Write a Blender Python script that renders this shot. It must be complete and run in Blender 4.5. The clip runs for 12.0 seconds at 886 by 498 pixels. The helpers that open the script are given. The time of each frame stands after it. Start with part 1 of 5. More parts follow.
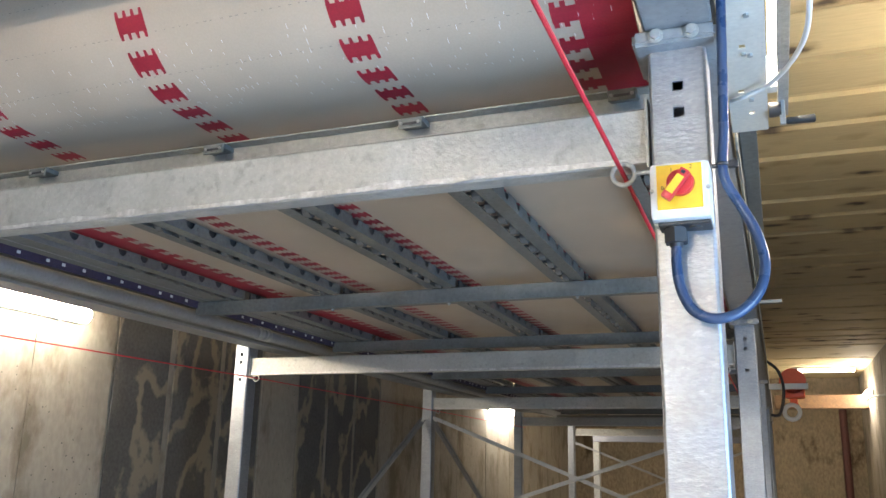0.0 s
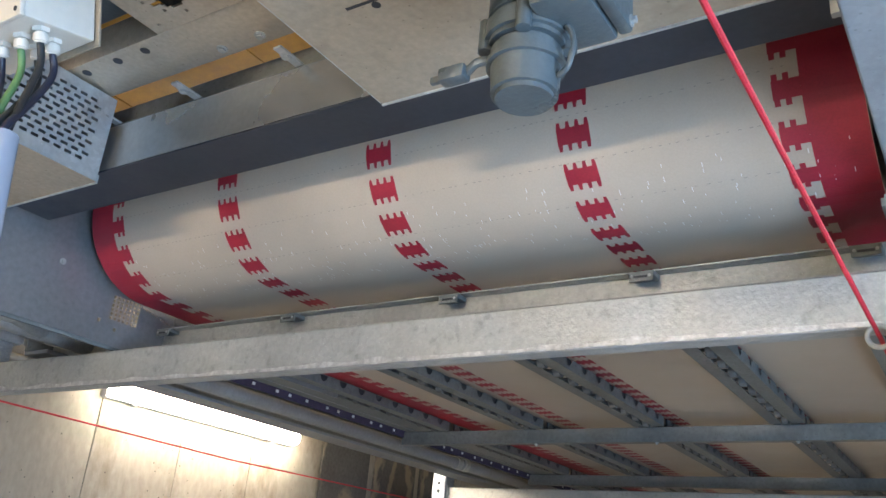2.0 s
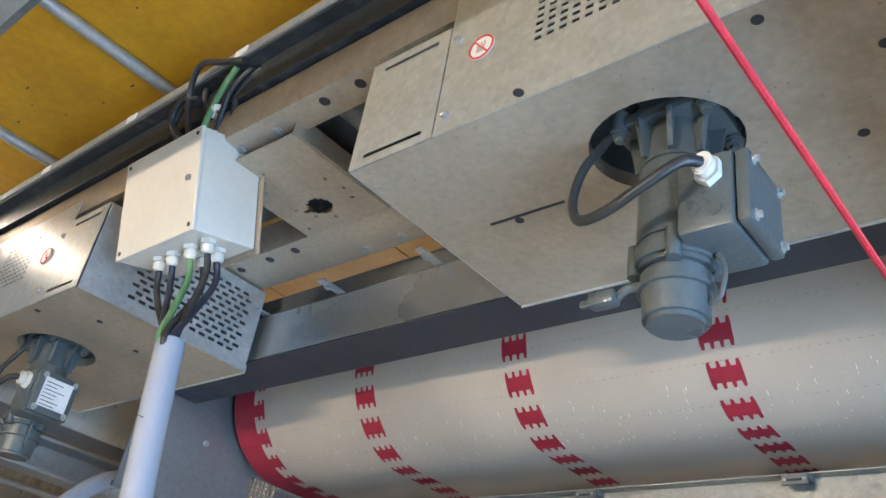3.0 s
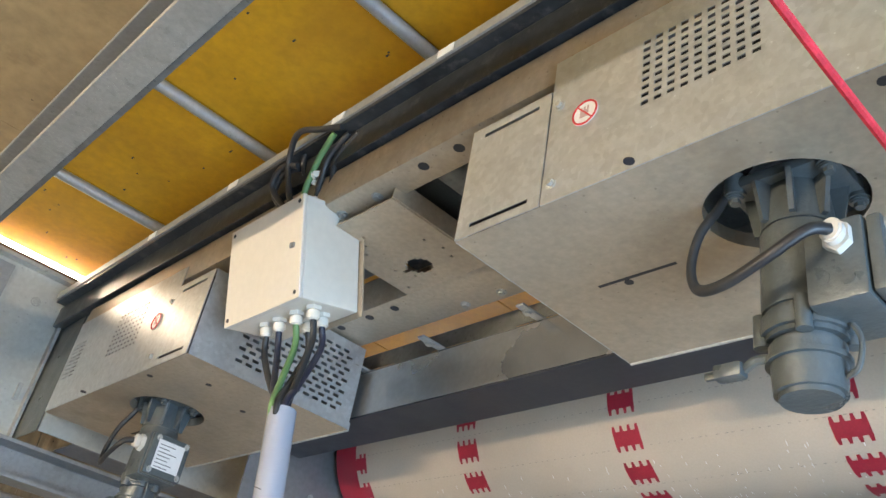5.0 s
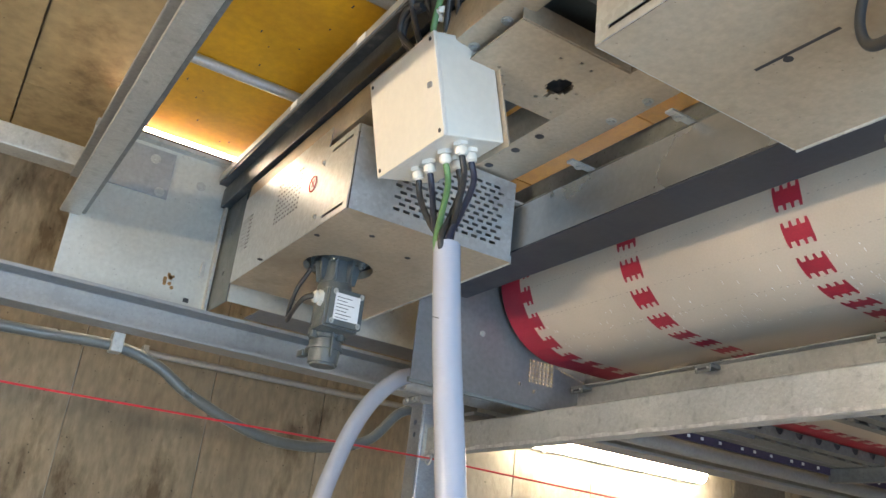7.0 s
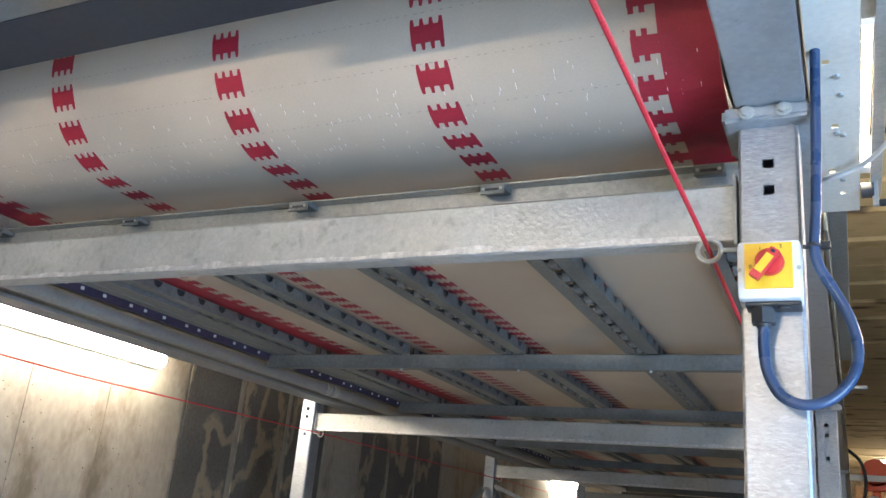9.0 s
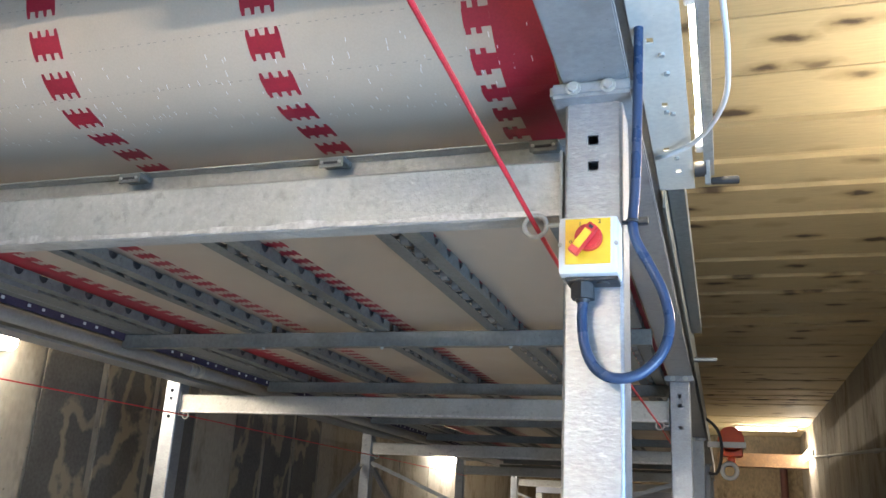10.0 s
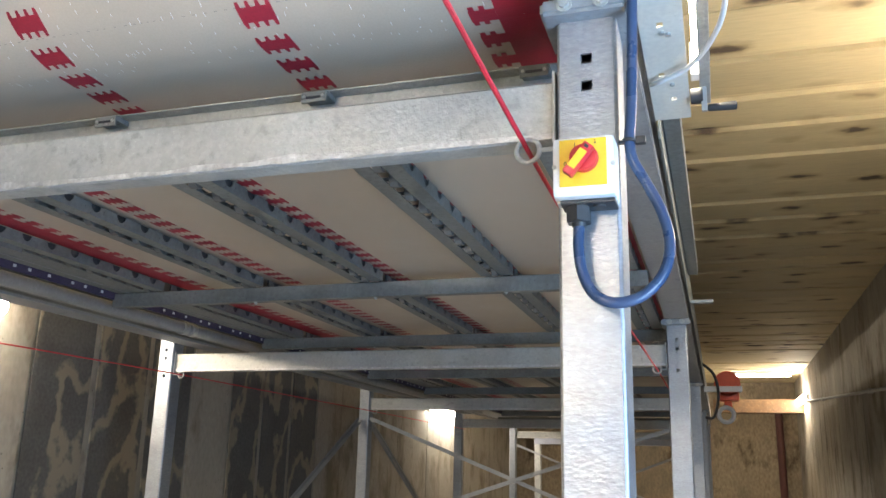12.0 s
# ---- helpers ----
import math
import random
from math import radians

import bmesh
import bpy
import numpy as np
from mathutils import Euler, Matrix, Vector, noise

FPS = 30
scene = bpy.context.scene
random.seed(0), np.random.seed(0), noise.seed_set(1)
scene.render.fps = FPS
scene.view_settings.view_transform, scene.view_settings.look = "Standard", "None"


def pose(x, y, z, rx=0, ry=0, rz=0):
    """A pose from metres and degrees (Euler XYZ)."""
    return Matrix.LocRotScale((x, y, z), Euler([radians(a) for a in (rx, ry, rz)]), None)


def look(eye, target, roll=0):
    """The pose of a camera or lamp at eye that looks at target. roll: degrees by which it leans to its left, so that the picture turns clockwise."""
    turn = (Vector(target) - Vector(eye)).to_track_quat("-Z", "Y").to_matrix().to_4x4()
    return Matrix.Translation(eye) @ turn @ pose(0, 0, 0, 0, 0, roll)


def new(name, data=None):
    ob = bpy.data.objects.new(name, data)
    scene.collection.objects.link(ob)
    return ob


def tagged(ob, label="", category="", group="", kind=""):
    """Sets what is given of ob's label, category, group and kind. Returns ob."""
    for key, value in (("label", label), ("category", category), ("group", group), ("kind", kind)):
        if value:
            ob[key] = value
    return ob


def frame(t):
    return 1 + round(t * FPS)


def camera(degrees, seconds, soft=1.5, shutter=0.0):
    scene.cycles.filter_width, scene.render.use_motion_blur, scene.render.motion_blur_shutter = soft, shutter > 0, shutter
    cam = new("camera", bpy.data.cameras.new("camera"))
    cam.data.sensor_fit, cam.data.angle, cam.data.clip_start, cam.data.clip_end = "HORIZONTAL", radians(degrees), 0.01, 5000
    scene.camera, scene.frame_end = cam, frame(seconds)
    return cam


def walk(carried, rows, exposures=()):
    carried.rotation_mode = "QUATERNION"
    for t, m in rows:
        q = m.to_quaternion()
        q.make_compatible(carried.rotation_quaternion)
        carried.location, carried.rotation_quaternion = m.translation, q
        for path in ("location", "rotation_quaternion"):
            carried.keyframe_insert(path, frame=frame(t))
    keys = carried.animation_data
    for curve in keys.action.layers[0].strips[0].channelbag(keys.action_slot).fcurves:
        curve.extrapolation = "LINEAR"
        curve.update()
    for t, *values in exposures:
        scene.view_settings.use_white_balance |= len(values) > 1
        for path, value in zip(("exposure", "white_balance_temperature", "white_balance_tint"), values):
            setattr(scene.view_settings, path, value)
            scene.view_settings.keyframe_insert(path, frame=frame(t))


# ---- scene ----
EXPOSURES = [(0.0, 0.7, 6780, 11), (2.0, 0.58, 6780, 12), (3.0, 0.52, 6730, 11), (5.0, 0.55, 7630, 12), (6.6, 0.58, 7830, 12), (8.4, 0.64, 6680, 12), (10.0, 0.62, 6730, 11), (12.0, 0.76, 6780, 11)]
cam = camera(55.24, 12.0)
PATH = [
    (0, (0.171, -1.418, 1.600), (-0.536, 0.385, 2.097), 1.28),
    (0.5, (0.166, -1.418, 1.593), (-0.538, 0.388, 2.086), 1.21),
    (1, (0.149, -1.427, 1.601), (-0.580, 0.368, 2.098), 1.19),
    (1.5, (0.126, -1.470, 1.614), (-0.746, 0.232, 2.195), 2.52),
    (2, (0.099, -1.565, 1.637), (-0.948, -0.031, 2.378), 5.42),
    (2.5, (0.078, -1.595, 1.680), (-1.098, -0.246, 2.573), 7.96),
    (3, (0.092, -1.646, 1.698), (-1.108, -0.427, 2.734), 9.83),
    (3.2, (0.093, -1.648, 1.711), (-1.102, -0.480, 2.809), 10.25),
    (4.8, (0.076, -1.702, 1.745), (-1.190, -0.620, 2.852), 11.68),
    (5, (0.070, -1.705, 1.748), (-1.248, -0.642, 2.812), 11.02),
    (5.5, (0.056, -1.707, 1.740), (-1.373, -0.693, 2.705), 9.77),
    (6, (0.039, -1.718, 1.723), (-1.485, -0.755, 2.590), 8.83),
    (6.5, (0.041, -1.708, 1.707), (-1.560, -0.788, 2.476), 7.60),
    (6.7, (0.041, -1.713, 1.705), (-1.582, -0.808, 2.443), 6.97),
    (8.3, (0.118, -1.520, 1.600), (-1.142, -0.102, 2.232), 7.38),
    (8.5, (0.128, -1.496, 1.587), (-1.008, 0.023, 2.223), 7.11),
    (9, (0.154, -1.428, 1.604), (-0.694, 0.271, 2.233), 5.57),
    (9.5, (0.205, -1.375, 1.610), (-0.462, 0.411, 2.213), 4.15),
    (10, (0.240, -1.350, 1.621), (-0.368, 0.460, 2.219), 3.30),
    (10.5, (0.265, -1.339, 1.614), (-0.327, 0.481, 2.194), 2.46),
    (11, (0.268, -1.318, 1.612), (-0.322, 0.511, 2.167), 1.79),
    (11.5, (0.260, -1.309, 1.604), (-0.327, 0.529, 2.130), 1.51),
    (12, (0.225, -1.283, 1.589), (-0.372, 0.557, 2.095), 1.46),
]
walk(cam, [(t, look(eye, target, roll)) for t, eye, target, roll in PATH], EXPOSURES)

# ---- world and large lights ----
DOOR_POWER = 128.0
world = bpy.data.worlds.new("world")
scene.world = world
world.use_nodes = True
world.node_tree.nodes["Background"].inputs[0].default_value = (0.75, 0.82, 1.0, 1)
world.node_tree.nodes["Background"].inputs[1].default_value = 0.08

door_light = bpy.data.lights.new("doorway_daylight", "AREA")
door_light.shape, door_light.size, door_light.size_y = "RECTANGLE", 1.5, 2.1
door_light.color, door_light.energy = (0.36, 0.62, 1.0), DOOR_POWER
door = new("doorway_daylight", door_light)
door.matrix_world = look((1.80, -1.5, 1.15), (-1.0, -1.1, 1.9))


# ---- materials ----
def material(name, colour, rough=0.5, metal=0.0, vary=0.15, scale=6.0, bump=0.1, bump_scale=60.0, spots=None, spot_scale=3.0,
             spot_amount=0.5, stretch=(1, 1, 1), rough_vary=0.1, per_object=0.0, spangle=0.0, sharp=0.12, islands=False, pores=0.0, pore_scale=30.0, pore_tone=0.25, detail=6.0, veins=None, vein_scale=2.0, vein_width=0.035):
    m = bpy.data.materials.new(name)
    m.use_nodes = True
    n, l = m.node_tree.nodes, m.node_tree.links
    b = n["Principled BSDF"]
    b.inputs["Metallic"].default_value = metal
    mp = n.new("ShaderNodeMapping")
    mp.inputs["Scale"].default_value = stretch
    geo = n.new("ShaderNodeNewGeometry")
    l.new(geo.outputs["Position"], mp.inputs["Vector"])
    big = n.new("ShaderNodeTexNoise")
    big.inputs["Scale"].default_value = scale
    big.inputs["Detail"].default_value = 8
    l.new(mp.outputs[0], big.inputs["Vector"])
    fine = n.new("ShaderNodeTexNoise")
    fine.inputs["Scale"].default_value = bump_scale
    fine.inputs["Detail"].default_value = 4
    l.new(mp.outputs[0], fine.inputs["Vector"])
    ramp = n.new("ShaderNodeValToRGB")
    lo = [c * (1 - vary) for c in colour]
    hi = [min(1, c * (1 + vary)) for c in colour]
    ramp.color_ramp.elements[0].position, ramp.color_ramp.elements[1].position = 0.3, 0.7
    ramp.color_ramp.elements[0].color, ramp.color_ramp.elements[1].color = (*lo, 1), (*hi, 1)
    l.new(big.outputs["Fac"], ramp.inputs[0])
    out = ramp.outputs[0]

    def mix(kind, fac, a, c):
        x = n.new("ShaderNodeMix")
        x.data_type, x.blend_type = "RGBA", kind
        if isinstance(fac, float):
            x.inputs[0].default_value = fac
        else:
            l.new(fac, x.inputs[0])
        for s, v in ((6, a), (7, c)):
            if isinstance(v, tuple):
                x.inputs[s].default_value = v
            else:
                l.new(v, x.inputs[s])
        return x.outputs[2]

    grain = n.new("ShaderNodeMapRange")
    grain.inputs[1].default_value, grain.inputs[2].default_value = 0.3, 0.7
    grain.inputs[3].default_value, grain.inputs[4].default_value = 1 - vary * 0.7, 1 + vary * 0.7
    l.new(fine.outputs["Fac"], grain.inputs[0])
    g = n.new("ShaderNodeVectorMath")
    g.operation = "SCALE"
    l.new(out, g.inputs[0])
    l.new(grain.outputs[0], g.inputs["Scale"])
    out = g.outputs[0]
    if spangle:
        vo = n.new("ShaderNodeTexVoronoi")
        vo.inputs["Scale"].default_value = 90
        l.new(mp.outputs[0], vo.inputs["Vector"])
        sp = n.new("ShaderNodeMapRange")
        sp.inputs[3].default_value, sp.inputs[4].default_value = 1 - spangle, 1 + spangle
        l.new(vo.outputs["Color"], sp.inputs[0])
        g2 = n.new("ShaderNodeVectorMath")
        g2.operation = "SCALE"
        l.new(out, g2.inputs[0])
        l.new(sp.outputs[0], g2.inputs["Scale"])
        out = g2.outputs[0]
    if spots:
        st = n.new("ShaderNodeTexNoise")
        st.inputs["Scale"].default_value = spot_scale
        st.inputs["Detail"].default_value = detail
        st.inputs["Roughness"].default_value = 0.65
        l.new(mp.outputs[0], st.inputs["Vector"])
        mr = n.new("ShaderNodeMapRange")
        mr.inputs[1].default_value, mr.inputs[2].default_value = 0.62 - 0.25 * spot_amount, 0.62 - 0.25 * spot_amount + sharp
        l.new(st.outputs["Fac"], mr.inputs[0])
        out = mix("MIX", mr.outputs[0], out, (*spots, 1))
    if veins:
        vm = n.new("ShaderNodeMapping")
        vm.inputs["Rotation"].default_value = (0.85, 0.0, 0.0)
        vm.inputs["Scale"].default_value = (1.0, 1.6, 0.85)
        l.new(geo.outputs["Position"], vm.inputs["Vector"])
        vn = n.new("ShaderNodeTexNoise")
        vn.inputs["Scale"].default_value, vn.inputs["Detail"].default_value = vein_scale, 3.5
        vn.inputs["Roughness"].default_value = 0.4
        l.new(vm.outputs[0], vn.inputs["Vector"])
        ridge = n.new("ShaderNodeMath")
        ridge.operation = "SUBTRACT"
        l.new(vn.outputs["Fac"], ridge.inputs[0])
        ridge.inputs[1].default_value = 0.5
        level = n.new("ShaderNodeMath")
        level.operation = "ABSOLUTE"
        l.new(ridge.outputs[0], level.inputs[0])
        worn = n.new("ShaderNodeTexNoise")
        worn.inputs["Scale"].default_value, worn.inputs["Detail"].default_value = 16, 6
        l.new(geo.outputs["Position"], worn.inputs["Vector"])
        edge = n.new("ShaderNodeMath")
        edge.operation = "MULTIPLY_ADD"
        l.new(worn.outputs["Fac"], edge.inputs[0])
        edge.inputs[1].default_value = 0.10
        l.new(level.outputs[0], edge.inputs[2])
        vr = n.new("ShaderNodeMapRange")
        vr.inputs[1].default_value, vr.inputs[2].default_value = vein_width + 0.030, vein_width + 0.060
        vr.inputs[3].default_value, vr.inputs[4].default_value = 0.9, 0.0
        l.new(edge.outputs[0], vr.inputs[0])
        out = mix("MIX", vr.outputs[0], out, (*veins, 1))
    if pores:
        pv = n.new("ShaderNodeTexVoronoi")
        pv.inputs["Scale"].default_value = pore_scale
        l.new(geo.outputs["Position"], pv.inputs["Vector"])
        thin = n.new("ShaderNodeMath")
        thin.operation = "MULTIPLY"
        l.new(big.outputs["Fac"], thin.inputs[0])
        thin.inputs[1].default_value = pores
        lt = n.new("ShaderNodeMath")
        lt.operation = "LESS_THAN"
        l.new(pv.outputs["Distance"], lt.inputs[0])
        l.new(thin.outputs[0], lt.inputs[1])
        g4 = n.new("ShaderNodeVectorMath")
        g4.operation = "SCALE"
        l.new(out, g4.inputs[0])
        g4.inputs["Scale"].default_value = pore_tone
        out = mix("MIX", lt.outputs[0], out, g4.outputs[0])
    if per_object:
        mr = n.new("ShaderNodeMapRange")
        mr.inputs[3].default_value, mr.inputs[4].default_value = 1 - per_object, 1 + per_object
        if islands:
            l.new(geo.outputs["Random Per Island"], mr.inputs[0])
        else:
            l.new(n.new("ShaderNodeObjectInfo").outputs["Random"], mr.inputs[0])
        g3 = n.new("ShaderNodeVectorMath")
        g3.operation = "SCALE"
        l.new(out, g3.inputs[0])
        l.new(mr.outputs[0], g3.inputs["Scale"])
        out = g3.outputs[0]
    l.new(out, b.inputs["Base Color"])
    rr = n.new("ShaderNodeMapRange")
    rr.inputs[1].default_value, rr.inputs[2].default_value = 0.3, 0.7
    rr.inputs[3].default_value, rr.inputs[4].default_value = max(0.05, rough - rough_vary), min(1, rough + rough_vary)
    l.new(big.outputs["Fac"], rr.inputs[0])
    l.new(rr.outputs[0], b.inputs["Roughness"])
    if bump:
        bp = n.new("ShaderNodeBump")
        bp.inputs["Strength"].default_value = bump
        bp.inputs["Distance"].default_value = 0.004
        l.new(fine.outputs["Fac"], bp.inputs["Height"])
        l.new(bp.outputs[0], b.inputs["Normal"])
    return m


def glow(name, colour, strength):
    m = bpy.data.materials.new(name)
    m.use_nodes = True
    b = m.node_tree.nodes["Principled BSDF"]
    b.inputs["Base Color"].default_value = (0.8, 0.8, 0.8, 1)
    b.inputs["Emission Color"].default_value = (*colour, 1)
    b.inputs["Emission Strength"].default_value = strength
    return m


GALV = material("galvanised", (0.43, 0.435, 0.415), 0.5, 0.55, 0.09, 7, 0.4, 120, spots=(0.33, 0.335, 0.315), spot_scale=30, spot_amount=0.28, spangle=0.07, pores=0.2, pore_scale=130, pore_tone=1.35)
ZINC = material("fresh_zinc", (0.34, 0.365, 0.40), 0.45, 0.75, 0.09, 10, 0.25, 90, spots=(0.45, 0.475, 0.51), spot_scale=40, spot_amount=0.16, stretch=(1, 1, 2.2), spangle=0.09, rough_vary=0.10)
ZINC_DRIP = material("zinc_drip", (0.52, 0.52, 0.505), 0.48, 0.6, 0.22, 30, 0.5, 90, spangle=0.1)
GALV_DULL = material("dull_galvanised", (0.32, 0.33, 0.335), 0.55, 0.5, 0.08, 9, 0.2, 70, spots=(0.27, 0.28, 0.28), spot_scale=14, spot_amount=0.25, spangle=0.05, pores=0.2, pore_scale=60, pore_tone=0.8)
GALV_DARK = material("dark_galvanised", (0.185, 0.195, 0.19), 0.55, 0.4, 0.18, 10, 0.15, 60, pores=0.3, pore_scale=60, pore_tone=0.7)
SHEET = material("sheet_steel", (0.57, 0.60, 0.62), 0.36, 0.7, 0.06, 20, 0.05, 80, spots=(0.66, 0.69, 0.71), spot_scale=30, spot_amount=0.12, sharp=0.12, spangle=0.09, pores=0.12, pore_scale=40, pore_tone=1.25, rough_vary=0.03)
HATCH = material("hatch_steel", (0.50, 0.515, 0.485), 0.42, 0.5, 0.07, 3, 0.06, 60, spangle=0.05, pores=0.2, pore_scale=40, pore_tone=0.8)
SHEET_DUSTY = material("dusty_sheet_steel", (0.45, 0.375, 0.285), 0.46, 0.35, 0.12, 5, 0.06, 80, spots=(0.32, 0.25, 0.175), spot_scale=3.5, spot_amount=0.42, sharp=0.22, pores=0.16, pore_scale=45, pore_tone=0.65)
CHANNEL = material("smooth_zinc_sheet", (0.56, 0.565, 0.56), 0.27, 0.9, 0.08, 3, 0.04, 60, spangle=0.03)
SHADED_STEEL = material("shaded_flange_steel", (0.038, 0.043, 0.055), 0.38, 0.2, 0.15, 8, 0.05, 60)
LAMPLIT_SHEET = material("lamplit_sheet", (0.72, 0.69, 0.62), 0.5, 0.15, 0.08, 6, 0.06, 80, pores=0.12, pore_scale=60, pore_tone=0.7)
SHEET_GREY = material("grey_sheet", (0.25, 0.245, 0.25), 0.4, 0.6, 0.12, 4, 0.05, 60)
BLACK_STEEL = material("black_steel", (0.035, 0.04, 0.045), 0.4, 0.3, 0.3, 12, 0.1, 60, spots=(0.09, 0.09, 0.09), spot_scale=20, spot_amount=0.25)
CONCRETE = material("concrete", (0.34, 0.31, 0.26), 0.88, 0, 0.14, 1.6, 0.55, 30, spots=(0.185, 0.158, 0.117), spot_scale=2.6, spot_amount=0.45, sharp=0.15, stretch=(1, 1, 0.5), per_object=0.1, pores=0.15, pore_scale=17, pore_tone=0.35)
CONCRETE_WARM = material("warm_concrete", (0.265, 0.215, 0.148), 0.9, 0, 0.28, 2.6, 0.9, 24, spots=(0.115, 0.085, 0.052), spot_scale=2.6, spot_amount=0.42, sharp=0.12, stretch=(1, 1.5, 0.55), per_object=0.16, pores=0.16, pore_scale=26, pore_tone=0.3, detail=9.0)
BITUMEN = material("bitumen_stain", (0.098, 0.097, 0.093), 0.75, 0, 0.25, 3.0, 0.35, 40, spots=(0.125, 0.115, 0.10), spot_scale=2.6, spot_amount=0.35, sharp=0.2, veins=(0.27, 0.235, 0.175), vein_scale=1.7, vein_width=0.042)
FLOOR = material("floor_concrete", (0.50, 0.48, 0.445), 0.8, 0, 0.15, 1.5, 0.3, 30)


def knotty_timber():
    """Pale sawn boards that run along x: fine grain, brown knots with darker hearts, grey weathering."""
    m = material("timber_board", (0.55, 0.445, 0.255), 0.7, 0, 0.08, 1.6, 0.3, 30, spots=(0.42, 0.34, 0.22), spot_scale=1.4, spot_amount=0.15, stretch=(0.35, 2.6, 2), per_object=0.10, sharp=0.3, islands=True)
    n, l = m.node_tree.nodes, m.node_tree.links
    b = n["Principled BSDF"]
    base = b.inputs["Base Color"].links[0].from_socket
    geo = n.new("ShaderNodeNewGeometry")
    warp = n.new("ShaderNodeTexNoise")
    warp.inputs["Scale"].default_value, warp.inputs["Detail"].default_value = 7, 4
    l.new(geo.outputs["Position"], warp.inputs["Vector"])
    shift = n.new("ShaderNodeVectorMath")
    shift.operation = "MULTIPLY_ADD"
    l.new(warp.outputs["Color"], shift.inputs[0])
    shift.inputs[1].default_value = (0.22, 0.09, 0)
    l.new(geo.outputs["Position"], shift.inputs[2])
    mp = n.new("ShaderNodeMapping")
    mp.inputs["Scale"].default_value = (1.0, 2.0, 0.01)
    l.new(shift.outputs[0], mp.inputs["Vector"])
    vo = n.new("ShaderNodeTexVoronoi")
    vo.inputs["Scale"].default_value = 2.3
    l.new(mp.outputs[0], vo.inputs["Vector"])
    for lo, hi, most, tone in ((0.10, 0.36, 0.75, (0.27, 0.18, 0.085)), (0.10, 0.20, 0.9, (0.06, 0.04, 0.028))):
        r = n.new("ShaderNodeMapRange")
        r.inputs[1].default_value, r.inputs[2].default_value = lo, hi
        r.inputs[3].default_value, r.inputs[4].default_value = most, 0.0
        l.new(vo.outputs["Distance"], r.inputs[0])
        x = n.new("ShaderNodeMix")
        x.data_type = "RGBA"
        l.new(r.outputs[0], x.inputs[0])
        l.new(base, x.inputs[6])
        x.inputs[7].default_value = (*tone, 1)
        base = x.outputs[2]
    l.new(base, b.inputs["Base Color"])
    return m


TIMBER = knotty_timber()
PLY = material("brown_plywood", (0.32, 0.235, 0.125), 0.75, 0, 0.22, 2.4, 0.7, 22, spots=(0.17, 0.115, 0.06), spot_scale=2.4, spot_amount=0.34, sharp=0.14, per_object=0.10, islands=True, pores=0.07, pore_scale=9, pore_tone=0.3, detail=9.0)
YELLOW = material("yellow_panel", (0.47, 0.245, 0.008), 0.68, 0, 0.14, 2.5, 0.06, 40, spots=(0.32, 0.14, 0.008), spot_scale=2.4, spot_amount=0.4, sharp=0.3, per_object=0.06)
DARK_WOOD = material("dark_sawn_wood", (0.15, 0.085, 0.042), 0.75, 0, 0.25, 6, 0.4, 50, spots=(0.24, 0.15, 0.08), spot_scale=9, spot_amount=0.3, stretch=(3, 0.4, 3))
BELT = material("belt_fabric", (0.435, 0.362, 0.287), 0.40, 0, 0.05, 5, 0.12, 220, spots=(0.46, 0.385, 0.31), spot_scale=7, spot_amount=0.25, sharp=0.3)
BELT_RED = material("belt_red_print", (0.30, 0.013, 0.030), 0.5, 0, 0.12, 8, 0.1, 220)
PLASTIC_WHITE = material("cream_plastic", (0.68, 0.635, 0.56), 0.38, 0, 0.04, 4, 0.03, 60)
NAVY = material("navy_cable", (0.018, 0.022, 0.042), 0.4, 0, 0.15, 20, 0.05, 90)
PLASTIC_GREY = material("light_grey_plastic", (0.62, 0.63, 0.63), 0.4, 0, 0.04, 6, 0.03, 80)
CONDUIT = material("grey_conduit", (0.33, 0.35, 0.41), 0.24, 0, 0.02, 6, 0.02, 60, rough_vary=0.02)
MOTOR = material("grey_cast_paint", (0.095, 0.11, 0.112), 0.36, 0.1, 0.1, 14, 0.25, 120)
RUBBER = material("black_cable", (0.025, 0.026, 0.028), 0.45, 0, 0.2, 20, 0.05, 90)
BLUE_CABLE = material("dark_blue_cable", (0.026, 0.055, 0.12), 0.3, 0, 0.03, 20, 0.05, 90)
GREEN_CABLE = material("green_cable", (0.11, 0.23, 0.09), 0.45, 0, 0.15, 20, 0.05, 90)
WHITE_CABLE = material("white_cable", (0.75, 0.75, 0.73), 0.45, 0, 0.05, 20, 0.03, 90)
YELLOW_PLATE = material("yellow_label", (0.80, 0.50, 0.03), 0.4, 0, 0.05, 10, 0.02, 80)
RED_KNOB = material("red_plastic", (0.62, 0.035, 0.04), 0.35, 0, 0.06, 10, 0.03, 80)
RED_ROPE = material("red_rope", (0.55, 0.02, 0.035), 0.5, 0, 0.2, 60, 0.3, 300)
ORANGE = material("orange_paint", (0.75, 0.10, 0.03), 0.4, 0, 0.08, 8, 0.05, 60)
PURPLE = material("dark_violet_strip", (0.06, 0.045, 0.085), 0.5, 0.2, 0.2, 8, 0.05, 60)
INK = material("dark_ink", (0.03, 0.03, 0.035), 0.6, 0, 0.1, 20, 0.0, 60)
PAPER = material("white_sticker", (0.72, 0.72, 0.72), 0.5, 0, 0.05, 20, 0.0, 60)
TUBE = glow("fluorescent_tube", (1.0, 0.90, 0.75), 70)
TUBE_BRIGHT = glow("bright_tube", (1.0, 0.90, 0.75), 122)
TUBE_PASSAGE = glow("passage_tube", (1.0, 0.91, 0.78), 44)
